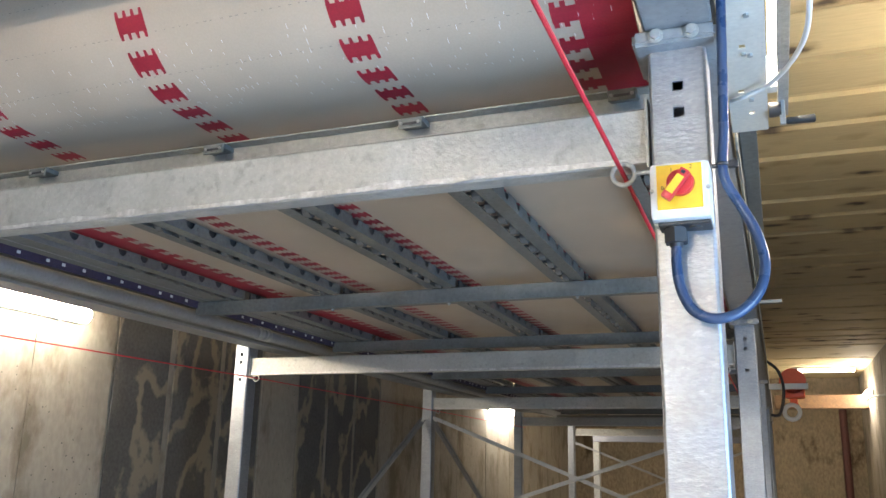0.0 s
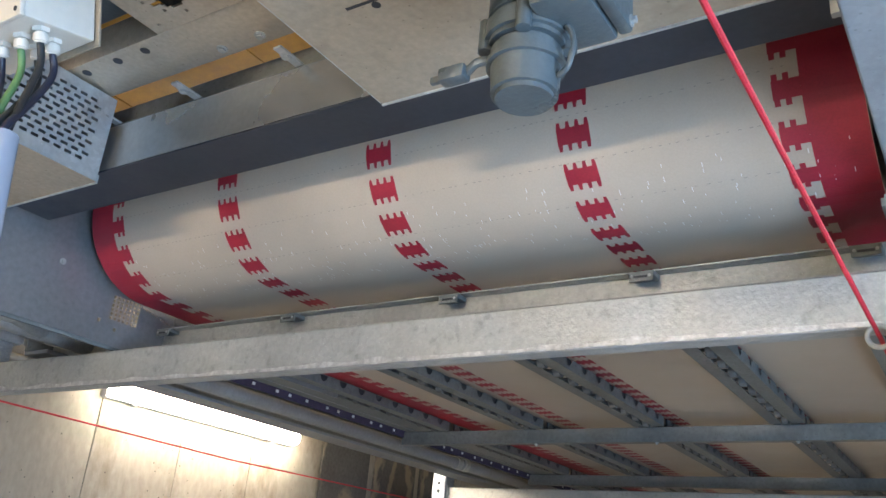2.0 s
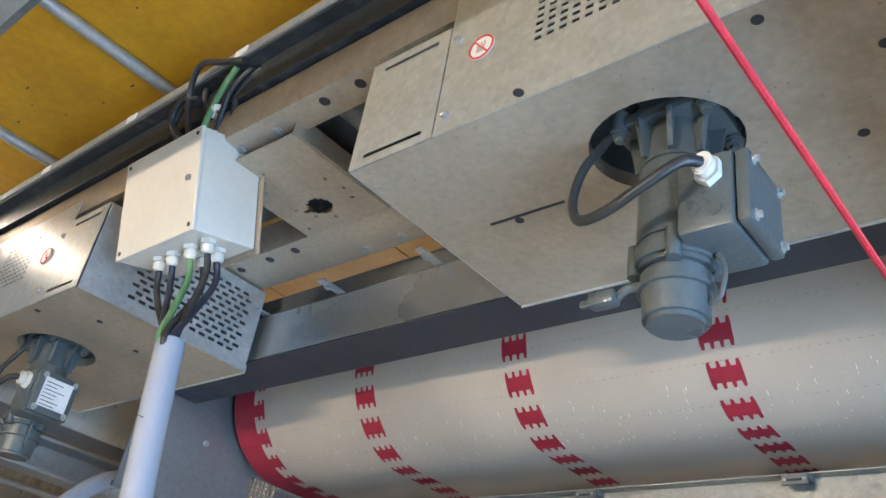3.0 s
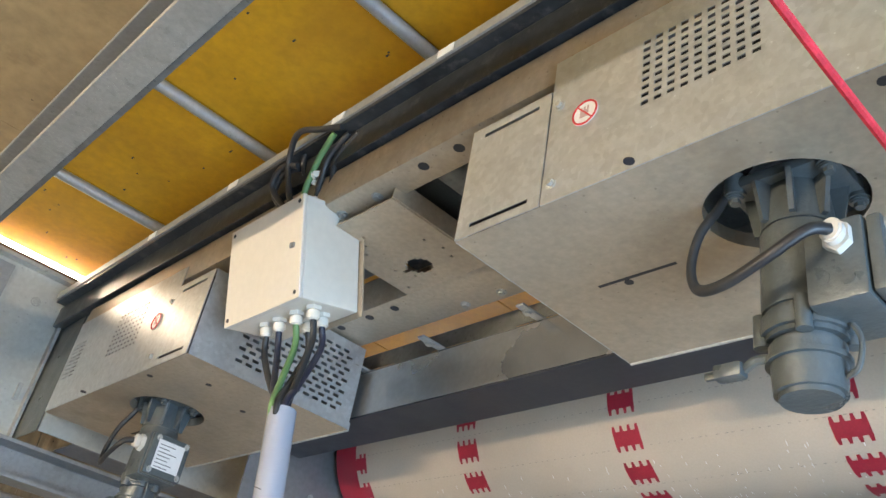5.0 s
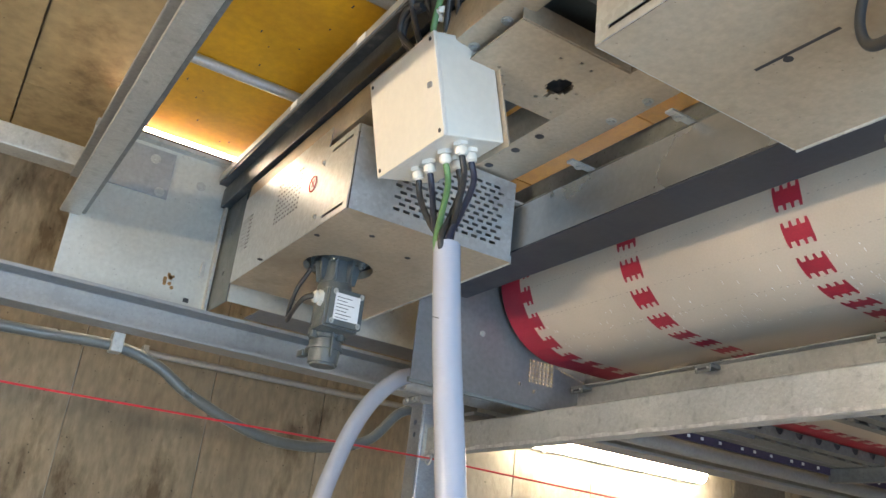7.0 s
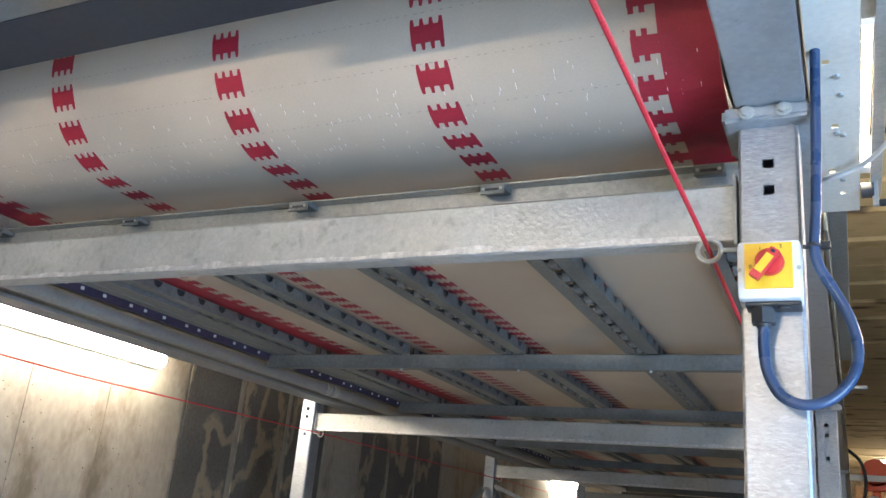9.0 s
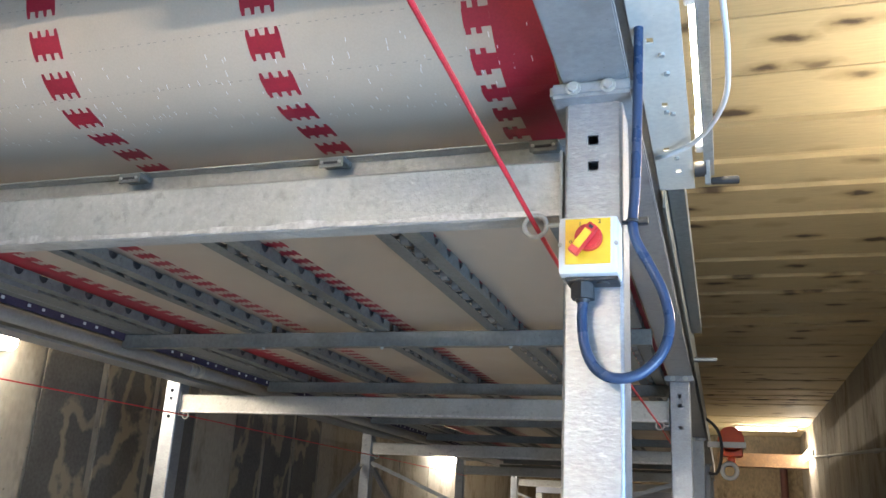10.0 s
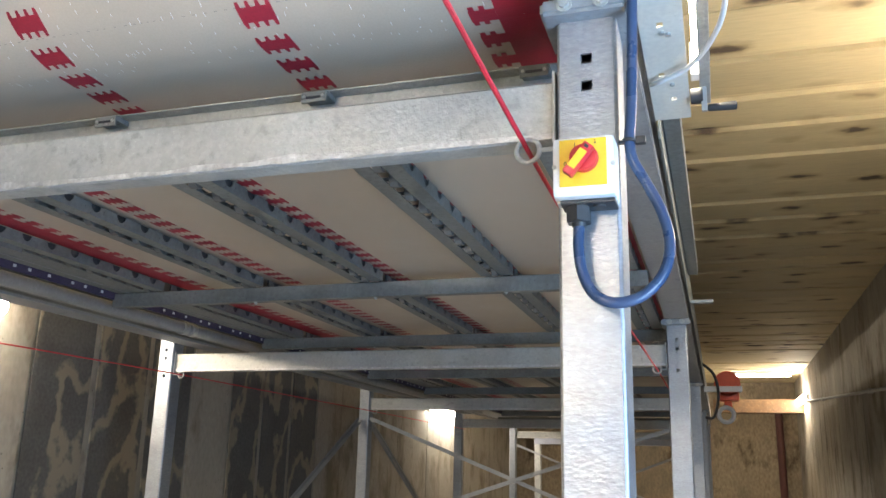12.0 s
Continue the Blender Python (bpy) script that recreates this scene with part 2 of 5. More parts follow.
TUBE_SLIT = glow("thin_far_tube", (1.0, 0.93, 0.82), 14)
TUBE_FAR = glow("far_tube", (1.0, 0.93, 0.82), 100)


# ---- builders ----
def part(name, bm, mat, parent=None, label="", smooth=False):
    me = bpy.data.meshes.new(name)
    bmesh.ops.recalc_face_normals(bm, faces=bm.faces)
    bm.to_mesh(me)
    bm.free()
    me.materials.append(mat)
    if smooth:
        me.polygons.foreach_set("use_smooth", [True] * len(me.polygons))
        me.set_sharp_from_angle(angle=radians(40))
    ob = new(name, me)
    if parent is not None:
        ob.parent = parent
    if label:
        ob["label"] = label
    return ob


def thing(name, label, category, group="", kind="", at=(0, 0, 0)):
    ob = new(name)
    ob.empty_display_size = 0.05
    ob.location = at
    return tagged(ob, label, category, group, kind)


def box(x0, x1, y0, y1, z0, z1, bevel=0.0, bm=None, m=None):
    bm2 = bmesh.new()
    bmesh.ops.create_cube(bm2, size=1)
    bmesh.ops.transform(bm2, matrix=Matrix.Translation(((x0 + x1) / 2, (y0 + y1) / 2, (z0 + z1) / 2)) @ Matrix.Diagonal((abs(x1 - x0), abs(y1 - y0), abs(z1 - z0), 1)), verts=bm2.verts)
    if bevel:
        bmesh.ops.bevel(bm2, geom=bm2.edges[:], offset=bevel, segments=2, affect="EDGES", profile=0.6)
    if m is not None:
        bmesh.ops.transform(bm2, matrix=m, verts=bm2.verts)
    return merged(bm2, bm)


def merged(src, dst):
    if dst is None:
        return src
    me = bpy.data.meshes.new("scratch")
    src.to_mesh(me)
    src.free()
    dst.from_mesh(me)
    bpy.data.meshes.remove(me)
    return dst


def frame_of(p0, p1):
    d = (Vector(p1) - Vector(p0))
    q = d.to_track_quat("Z", "Y").to_matrix().to_4x4()
    return Matrix.Translation(p0) @ q, d.length


def cyl(p0, p1, r, seg=20, r1=None, bevel=0.0, bm=None):
    m, h = frame_of(p0, p1)
    b = bmesh.new()
    bmesh.ops.create_cone(b, cap_ends=True, segments=seg, radius1=r, radius2=r if r1 is None else r1, depth=h)
    bmesh.ops.translate(b, vec=(0, 0, h / 2), verts=b.verts)
    if bevel:
        rims = [e for e in b.edges if abs(e.verts[0].co.z - e.verts[1].co.z) < 1e-6]
        bmesh.ops.bevel(b, geom=rims, offset=bevel, segments=2, affect="EDGES")
    bmesh.ops.transform(b, matrix=m, verts=b.verts)
    return merged(b, bm)


def smooth_path(pts, n=8):
    pts = [Vector(p) for p in pts]
    out = []
    for i in range(len(pts) - 1):
        a, b, c, d = pts[max(i - 1, 0)], pts[i], pts[i + 1], pts[min(i + 2, len(pts) - 1)]
        for k in range(n):
            t = k / n
            out.append(0.5 * ((2 * b) + (c - a) * t + (2 * a - 5 * b + 4 * c - d) * t * t + (3 * b - a - 3 * c + d) * t ** 3))
    return out + [pts[-1]]


def sweep(pts, r, seg=10, n=8, bm=None, straight=False):
    path = [Vector(p) for p in pts] if straight else smooth_path(pts, n)
    b = bmesh.new()
    rings, side = [], None
    for i, p in enumerate(path):
        d = (path[min(i + 1, len(path) - 1)] - path[max(i - 1, 0)]).normalized()
        if side is None:
            side = d.orthogonal().normalized()
        side = (side - d * side.dot(d)).normalized()
        up = d.cross(side)
        rings.append([b.verts.new(p + r * (math.cos(a) * side + math.sin(a) * up)) for a in [2 * math.pi * k / seg for k in range(seg)]])
    for a, c in zip(rings, rings[1:]):
        for k in range(seg):
            b.faces.new((a[k], a[(k + 1) % seg], c[(k + 1) % seg], c[k]))
    b.faces.new(rings[0][::-1])
    b.faces.new(rings[-1])
    return merged(b, bm)


def ring(centre, axis, radius, r, bm=None, seg=28):
    q = Vector(axis).to_track_quat("Z", "Y").to_matrix()
    b = bmesh.new()
    rows = []
    for i in range(seg):
        a = 2 * math.pi * i / seg
        c = Vector((math.cos(a), math.sin(a), 0))
        rows.append([b.verts.new(Vector(centre) + q @ (c * (radius + r * math.cos(t)) + Vector((0, 0, r * math.sin(t))))) for t in [2 * math.pi * k / 8 for k in range(8)]])
    for i in range(seg):
        u, w = rows[i], rows[(i + 1) % seg]
        for k in range(8):
            b.faces.new((u[k], u[(k + 1) % 8], w[(k + 1) % 8], w[k]))
    return merged(b, bm)


def prism(profile, axis, a, b_, bevel=0.0, bm=None):
    """A bar with the outline profile, in the two axes other than axis, from a to b_."""
    b = bmesh.new()

    def at(p, s):
        return {"x": (s, p[0], p[1]), "y": (p[0], s, p[1]), "z": (p[0], p[1], s)}[axis]
    v0 = [b.verts.new(at(p, a)) for p in profile]
    v1 = [b.verts.new(at(p, b_)) for p in profile]
    n = len(profile)
    for k in range(n):
        b.faces.new((v0[k], v0[(k + 1) % n], v1[(k + 1) % n], v1[k]))
    b.faces.new(v0[::-1])
    b.faces.new(v1)
    bmesh.ops.recalc_face_normals(b, faces=b.faces)
    if bevel:
        bmesh.ops.bevel(b, geom=b.edges[:], offset=bevel, segments=2, affect="EDGES")
    return merged(b, bm)


def holed_plate(origin, u, v, w, h, holes, thick=0.002, bm=None):
    """A sheet from origin along u by w and along v by h, with rectangular holes (u0, u1, v0, v1) cut through."""
    u, v, o = Vector(u).normalized(), Vector(v).normalized(), Vector(origin)
    us = sorted({0.0, w, *[c for q in holes for c in q[:2]]})
    vs = sorted({0.0, h, *[c for q in holes for c in q[2:]]})
    b = bmesh.new()
    back = u.cross(v) * -thick
    solid = {(i, k) for i in range(len(us) - 1) for k in range(len(vs) - 1)
             if not any(q[0] < (us[i] + us[i + 1]) / 2 < q[1] and q[2] < (vs[k] + vs[k + 1]) / 2 < q[3] for q in holes)}
    grid = {}

    def vert(i, k, s):
        if (i, k, s) not in grid:
            grid[i, k, s] = b.verts.new(o + u * us[i] + v * vs[k] + back * s)
        return grid[i, k, s]
    for i, k in solid:
        ring4 = [(i, k), (i + 1, k), (i + 1, k + 1), (i, k + 1)]
        b.faces.new([vert(*p, 0) for p in ring4])
        b.faces.new([vert(*p, 1) for p in reversed(ring4)])
        for (p, q), nb in zip(zip(ring4, ring4[1:] + ring4[:1]), ((i, k - 1), (i + 1, k), (i, k + 1), (i - 1, k))):
            if nb not in solid:
                b.faces.new((vert(*q, 0), vert(*p, 0), vert(*p, 1), vert(*q, 1)))
    return merged(b, bm)


def slots(u0, v0, nu, nv, pu, pv, w, h, stagger=False):
    out = []
    for k in range(nv):
        for i in range(nu):
            a = u0 + i * pu + (pu / 2 if stagger and k % 2 else 0)
            out.append((a, a + w, v0 + k * pv, v0 + k * pv + h))
    return out


def bolt(p, axis, r=0.008, parent=None, name="bolt", mat=None):
    p, a = Vector(p), Vector(axis).normalized()
    b = cyl(p, p + a * 0.002, r * 1.5, 14)
    cyl(p + a * 0.002, p + a * 0.008, r, 6, bm=b)
    return part(name, b, mat or GALV, parent)


# ---- the plan ----
XW, XL = 1.7, -4.0                  # faces of the side walls
Y0, YE = -4.2, 16.8                 # ends of the pit
ZC = 3.45                           # ceiling
FRAMES = [0.0, 3.08, 6.17, 9.25, 12.3]
PX0, PX1 = -2.98, 0.0               # left edges of the posts
PW = 0.1
ZT = 2.345                          # top of the posts
BZ0, BZ1 = 2.125, 2.232             # cross beams

# ---- structure ----
tagged(part("floor", box(XL - 0.3, XW + 0.3, Y0, YE, -0.2, 0), FLOOR), "grey concrete floor of the machine pit", "floor", kind="structure")
wall_l = tagged(part("wall_west", box(XL - 0.3, XL - 0.012, Y0, YE, 0, 3.6), CONCRETE), "board-marked concrete wall with dark bitumen stains", "wall", kind="structure")
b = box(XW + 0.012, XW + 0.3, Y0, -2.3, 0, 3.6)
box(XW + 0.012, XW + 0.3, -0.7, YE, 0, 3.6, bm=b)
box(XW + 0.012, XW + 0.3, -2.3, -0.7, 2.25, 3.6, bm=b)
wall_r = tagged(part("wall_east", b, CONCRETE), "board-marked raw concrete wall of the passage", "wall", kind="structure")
tagged(part("wall_north", box(XL - 0.3, XW + 0.3, YE, YE + 0.3, 0, 3.6), CONCRETE_WARM), "far concrete end wall of the pit", "wall", kind="structure")
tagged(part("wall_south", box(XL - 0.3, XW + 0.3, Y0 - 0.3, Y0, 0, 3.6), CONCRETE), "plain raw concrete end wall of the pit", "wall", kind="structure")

rng = random.Random(4)
# ceiling: timber boards across the passage, brown plywood sheets over the machine
b = bmesh.new()
y = -4.1
while y < YE - 0.1:
    w = 0.30 + rng.random() * 0.16
    dz = rng.random() * 0.0015
    box(-0.35, XW + 0.05, y, min(y + w, YE), ZC - 0.012 + dz, ZC + 0.03, 0.0015, bm=b)
    y += w + 0.009
    if rng.random() < 0.35:
        box(-0.35, XW + 0.05, y, y + 0.07, ZC + 0.012, ZC + 0.03, 0.002, bm=b)
        y += 0.08
ceil_t = part("ceiling", b, TIMBER)
tagged(ceil_t, "pale knotty timber board ceiling over the passage", "ceiling", kind="structure")
b = bmesh.new()
for i in range(5):
    for k in range(17):
        box(XL + 0.005 + i * 0.74, XL + 0.74 + i * 0.74 + 0.003, Y0 + 1.25 * k, Y0 + 1.25 * (k + 1) - 0.006, 3.26 + rng.random() * 0.006, 3.30, 0.002, bm=b)
tagged(part("ceiling_plywood", b, PLY), "stained brown plywood ceiling over the machine", "ceiling", kind="structure")
tagged(part("ceiling_slab", box(XL - 0.3, XW + 0.3, Y0, YE, ZC + 0.034, ZC + 0.3), CONCRETE), "concrete slab above the timber boards", "ceiling", kind="structure")


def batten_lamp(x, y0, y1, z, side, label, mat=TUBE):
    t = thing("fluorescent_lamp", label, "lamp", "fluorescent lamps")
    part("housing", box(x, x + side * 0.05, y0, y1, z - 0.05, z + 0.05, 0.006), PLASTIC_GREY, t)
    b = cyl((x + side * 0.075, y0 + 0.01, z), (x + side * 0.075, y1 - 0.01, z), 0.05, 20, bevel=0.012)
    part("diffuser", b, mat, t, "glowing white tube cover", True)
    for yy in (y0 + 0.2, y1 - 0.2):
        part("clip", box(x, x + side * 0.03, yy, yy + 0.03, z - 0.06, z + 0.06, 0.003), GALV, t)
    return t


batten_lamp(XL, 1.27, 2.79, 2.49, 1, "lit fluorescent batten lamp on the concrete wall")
batten_lamp(XL, 11.2, 12.7, 2.5, 1, "lit fluorescent batten lamp far along the concrete wall", TUBE_FAR)
batten_lamp(XW, 14.2, 15.3, 2.93, -1, "lit fluorescent batten lamp near the far end of the passage", TUBE)
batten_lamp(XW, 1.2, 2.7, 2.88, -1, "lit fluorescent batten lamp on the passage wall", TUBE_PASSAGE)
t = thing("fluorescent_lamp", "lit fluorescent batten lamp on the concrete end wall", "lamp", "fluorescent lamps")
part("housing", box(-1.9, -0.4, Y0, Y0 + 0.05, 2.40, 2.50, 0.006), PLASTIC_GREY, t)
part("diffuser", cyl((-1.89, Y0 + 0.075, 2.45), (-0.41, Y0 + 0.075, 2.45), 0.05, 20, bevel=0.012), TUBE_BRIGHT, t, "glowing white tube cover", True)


# ---- steel frame ----
def post(x, y, label, mat=GALV, first=False):
    t = thing("steel_post", label, "post", "posts of the steel frame", at=(x, y, 0))
    holes = [(0.041, 0.059, z - 0.009, z + 0.009) for z in (2.253, 2.204, 2.097)]
    if first:
        holes = holes[:2]
    b = holed_plate((0.006, 0, 0.01), (1, 0, 0), (0, 0, 1), PW - 0.012, ZT - 0.01, [(a - 0.006, c - 0.006, e - 0.01, f - 0.01) for a, c, e, f in holes], -0.004)
    for side in (-1, 1):
        xe = 0.0 if side < 0 else PW
        xi = xe - side * 0.004
        arc = [(xe - side * 0.006 + side * 0.006 * math.sin(k * math.pi / 8), 0.006 - 0.006 * math.cos(k * math.pi / 8)) for k in range(5)]
        prof = arc + [(xe, 0.094), (xi, 0.094), (xi, 0.006), (xe - side * 0.006, 0.004)]
        prism(prof, "z", 0.01, ZT, bm=b)
    box(0.004, PW - 0.004, 0.09, 0.094, 0.01, ZT, bm=b)
    part("upright", b, mat, t, smooth=True)
    part("base_plate", box(-0.03, PW + 0.03, -0.03, 0.13, 0, 0.01, 0.002), mat, t)
    head = prism([(-0.022, -0.038), (PW + 0.022, -0.038), (PW + 0.022, 0.12), (-0.022, 0.12)], "z", ZT - 0.022, ZT + 0.006, 0.006)
    part("top_plate", head, GALV_DULL, t)
    for bx in (0.02, PW - 0.02):
        bolt((bx, -0.038, ZT - 0.008), (0, -1, 0), 0.009, t)
    return t


for n, y in enumerate(FRAMES):
    for x in (PX0, PX1):
        post(x, y, "bright galvanised steel post with square holes near its top", ZINC, n == 0)


def cross_beam(y, label, mat=GALV):
    t = thing("cross_beam", label, "beam", "cross beams of the steel frame")
    y0, y1 = y + 0.02, y + 0.07
    x0, x1 = PX0 + PW + 0.004, PX1 - 0.004
    prof = [(y1, BZ0), (y0 + 0.006, BZ0), (y0, BZ0 + 0.006), (y0, BZ1 - 0.006), (y0 + 0.006, BZ1), (y1, BZ1), (y1, BZ1 - 0.004), (y0 + 0.004, BZ1 - 0.004), (y0 + 0.004, BZ0 + 0.004), (y1, BZ0 + 0.004)]
    part("channel", prism(prof, "x", x0, x1), mat, t)
    b, top, low = bmesh.new(), [], []
    steps = 70 if y < 1 else 30
    for k in range(steps + 1):
        x = x0 + (x1 - x0) * k / steps
        h = 0.007 + 0.016 * noise.noise(Vector((x * 3.1, y, 0.3))) ** 2 + 0.008 * noise.noise(Vector((x * 11, y, 4.0)))
        top.append([b.verts.new((x, y0 - d, BZ0 + 0.004 + max(0.004, h))) for d in (0.0, 0.0016)])
        low.append([b.verts.new((x, y0 - d, BZ0 + 0.001 - 0.003 * noise.noise(Vector((x * 17, y, 9.0))))) for d in (0.0, 0.0022)])
    for (a, c), (e, f) in zip(zip(top, low), zip(top[1:], low[1:])):
        b.faces.new((a[1], e[1], f[1], c[1]))
        b.faces.new((a[0], e[0], e[1], a[1]))
        b.faces.new((c[1], f[1], f[0], c[0]))
    part("zinc_run", b, ZINC_DRIP, t, "rough bright zinc run along the lower edge")
    for x, s in ((x0, 1), (x1, -1)):
        part("end_plate", box(x, x + s * 0.006, y0 - 0.012, y1 + 0.01, BZ0 - 0.012, BZ1 + 0.012, 0.002), mat, t)
    return t


for y in FRAMES:
    cross_beam(y, "galvanised channel cross beam bolted between two posts")

for x, lab in ((PX0, "dull galvanised long beam carried on the post tops"), (PX1, "galvanised long beam overhanging the post toward the drive end")):
    t = thing("long_beam", lab, "beam", "long beams on the posts")
    z0, z1 = ZT + 0.006, ZT + 0.125
    prof = [(x, z0), (x + 0.115, z0), (x + 0.115, z0 + 0.012), (x + 0.012, z0 + 0.012), (x + 0.012, z1 - 0.012), (x + 0.115, z1 - 0.012), (x + 0.115, z1), (x, z1)]
    part("channel", prism(prof, "y", -1.7, 12.6, 0.003), GALV_DULL, t)
    for y in [f + 0.05 for f in FRAMES]:
        bolt((x + 0.03, y, z0 + 0.012), (0, 0, 1), 0.01, t)
        bolt((x + 0.09, y, z0 + 0.012), (0, 0, 1), 0.01, t)

# diagonal braces in the third and fourth frames
def brace(p0, p1, label):
    t = thing("diagonal_brace", label, "brace", "diagonal braces")
    m, h = frame_of(p0, p1)
    b = box(-0.022, 0.022, -0.003, 0.003, 0, h, bm=None)
    box(-0.022, -0.016, 0.003, 0.03, 0, h, bm=b)
    bmesh.ops.transform(b, matrix=m, verts=b.verts)
    part("angle_bar", b, GALV_DULL, t)
    for p, s in ((p0, 1), (p1, -1)):
        q = Vector(p) + (Vector(p1) - Vector(p0)).normalized() * s * 0.03
        bolt(q + Vector((0, -0.006, 0)), (0, -1, 0), 0.01, t)


brace((-2.86, 6.16, 2.03), (-0.02, 6.16, 0.95), "galvanised angle brace across the third frame")
brace((-2.84, 6.14, 1.05), (0.0, 6.14, 2.0), "galvanised angle brace crossing the third frame")
brace((-2.94, 6.12, 2.02), (-2.94, 3.2, 0.4), "galvanised angle brace along the side of the frame")
brace((-2.92, 6.28, 2.02), (-2.92, 9.2, 0.5), "dark angle brace along the side of the frame")
brace((-2.86, 12.28, 2.0), (-0.02, 12.28, 0.9), "galvanised angle brace in the far frame")
brace((-2.86, 12.26, 0.9), (-0.02, 12.26, 2.0), "galvanised angle brace crossing the far frame")

# ---- belt, drum and roller rails ----
DY, DZ, DR = 0.08, 2.65, 0.25
BX0, BX1 = -2.175, -0.02
YB = 12.4


def on_belt(s, off=0.0):
    """Place (y, z) at the length s along the belt: negative on the lower run, then round the drum, then the upper run."""
    r = DR + off
    if s < 0:
        return DY - s, DZ - r
    a = s / DR
    if a < math.pi:
        return DY - r * math.sin(a), DZ - r * math.cos(a)
    return DY + (s - math.pi * DR), DZ + r


belt = thing("conveyor_belt", "beige conveyor belt with red printed marks round its end drum", "conveyor belt")
b = bmesh.new()
steps = [-(YB - DY)] + [-9.0, -6.0, -3.0, -1.0] + [math.pi * DR * k / 56 for k in range(57)] + [math.pi * DR + 3, math.pi * DR + YB - DY]
outer = [[b.verts.new((x, *on_belt(s))) for x in (BX0, BX1)] for s in steps]
inner = [[b.verts.new((x, *on_belt(s, -0.004))) for x in (BX0, BX1)] for s in steps]
for i in range(len(steps) - 1):
    b.faces.new((outer[i][0], outer[i][1], outer[i + 1][1], outer[i + 1][0]))
    b.faces.new((inner[i][0], inner[i + 1][0], inner[i + 1][1], inner[i][1]))
    for k in (0, 1):
        b.faces.new((outer[i][k], outer[i + 1][k], inner[i + 1][k], inner[i][k]))
part("band", b, BELT, belt, smooth=True)


def patch(b, x0, x1, s0, s1, off=0.0012, tip=0.0):
    n = 3 if s1 > 0 and s0 < math.pi * DR and s1 - s0 > 0.02 else 1
    for k in range(n):
        a, c = s0 + (s1 - s0) * k / n, s0 + (s1 - s0) * (k + 1) / n
        b.faces.new([b.verts.new((x, *on_belt(q, off))) for x, q in ((x0, a), (x1, a), (x1 - tip, c), (x0 + tip, c))])


PITCH, PHASE = 0.0881, 0.0140
MARKS = range(-126, 14)
for col, xm in enumerate((-0.569, -1.071, -1.586)):
    b = bmesh.new()
    ph = (0.0, 0.0537, 0.0004)[col]
    for k in MARKS:
        s = k * PITCH + PHASE + ph
        patch(b, xm - 0.037, xm + 0.037, s - 0.0175, s + 0.0175)
        for j in range(4):
            xt = xm - 0.037 + j * 0.0212
            patch(b, xt, xt + 0.0104, s + 0.0175, s + 0.031, tip=0.002)
            xt = xm + 0.037 - j * 0.0212
            patch(b, xt - 0.0104, xt, s - 0.0175, s - 0.031, tip=0.002)
    tagged(part("red_print", b, BELT_RED, belt, "row of red comb-shaped printed marks"), kind="stuff")
for x0, side in ((BX0 + 0.001, 1), (BX1 - 0.001, -1)):
    b = bmesh.new()
    for k in MARKS:
        s = k * PITCH + PHASE + (0.02 if side > 0 else 0)
        xa, xb = sorted((x0, x0 + side * 0.10))
        patch(b, xa, xb, s - PITCH / 2, s + PITCH / 2)
        xa, xb = sorted((x0 + side * 0.10, x0 + side * 0.15))
        patch(b, xa, xb, s - 0.018, s + 0.018)
        for j in range(2):
            xt = x0 + side * (0.118 + j * 0.02)
            xa, xb = sorted((xt, xt + side * 0.0105))
            patch(b, xa, xb, s + 0.018, s + 0.03)
            patch(b, xa, xb, s - 0.03, s - 0.018)
    part("red_edge", b, BELT_RED, belt, "solid red belt edge with toothed inner side")
STITCH = material("stitch_thread", (0.27, 0.24, 0.21), 0.6, 0, 0.1, 20, 0.0, 60)
b = bmesh.new()
for s in (0.12, 0.22, 0.32, 0.42, 0.52):
    x = BX0 + 0.12
    while x < BX1 - 0.12:
        patch(b, x, x + 0.004 + 0.004 * rng.random(), s, s + 0.0016, 0.0008)
        x += 0.014 + 0.012 * rng.random()
tagged(part("stitching", b, STITCH, belt, "faint dotted stitching across the belt"), kind="stuff")
b = bmesh.new()
for k in range(260):
    x, s = BX0 + 0.15 + rng.random() * 2.0, -0.02 + 0.20 * rng.random() ** 1.5
    patch(b, x, x + 0.0012, s, s + 0.004 + 0.010 * rng.random(), 0.001)
tagged(part("lint", b, PAPER, belt, "small white lint and scuffs on the belt"), kind="stuff")

drum = thing("end_drum", "steel end drum inside the belt loop", "roller")
part("shell", cyl((BX0 + 0.01, DY, DZ), (BX1 - 0.01, DY, DZ), DR - 0.006, 48), SHEET_GREY, drum, smooth=True)
part("shaft", cyl((PX0 + 0.14, DY, DZ), (PX1 + 0.10, DY, DZ), 0.03, 20), GALV_DULL, drum, smooth=True)

# side plates that carry the drum
holes = slots(0.452, 0.082, 7, 6, 0.0158, 0.0138, 0.0108, 0.0095) + [(0.412, 0.424, 0.062, 0.074), (0.474, 0.486, 0.047, 0.059)]
holes += [(0.568 + 0.0125 * k, 0.575 + 0.0125 * k, 0.1490 - 0.0026 * k, 0.1555 - 0.0026 * k) for k in range(11)]
t = thing("side_plate", "grey sheet-steel side plate with a small grid of holes", "panel", "side plates of the drum")
part("sheet", holed_plate((-2.215, -0.45, 2.25), (0, 1, 0), (0, 0, 1), 0.70, 0.705, holes, 0.004), SHEET_GREY, t)
part("rear_sheet", box(-2.219, -2.215, 0.252, 1.15, 2.335, 2.955), SHEET_GREY, t)
part("rim", box(-2.235, -2.222, -0.45, 0.25, 2.240, 2.256, 0.002), GALV_DARK, t)
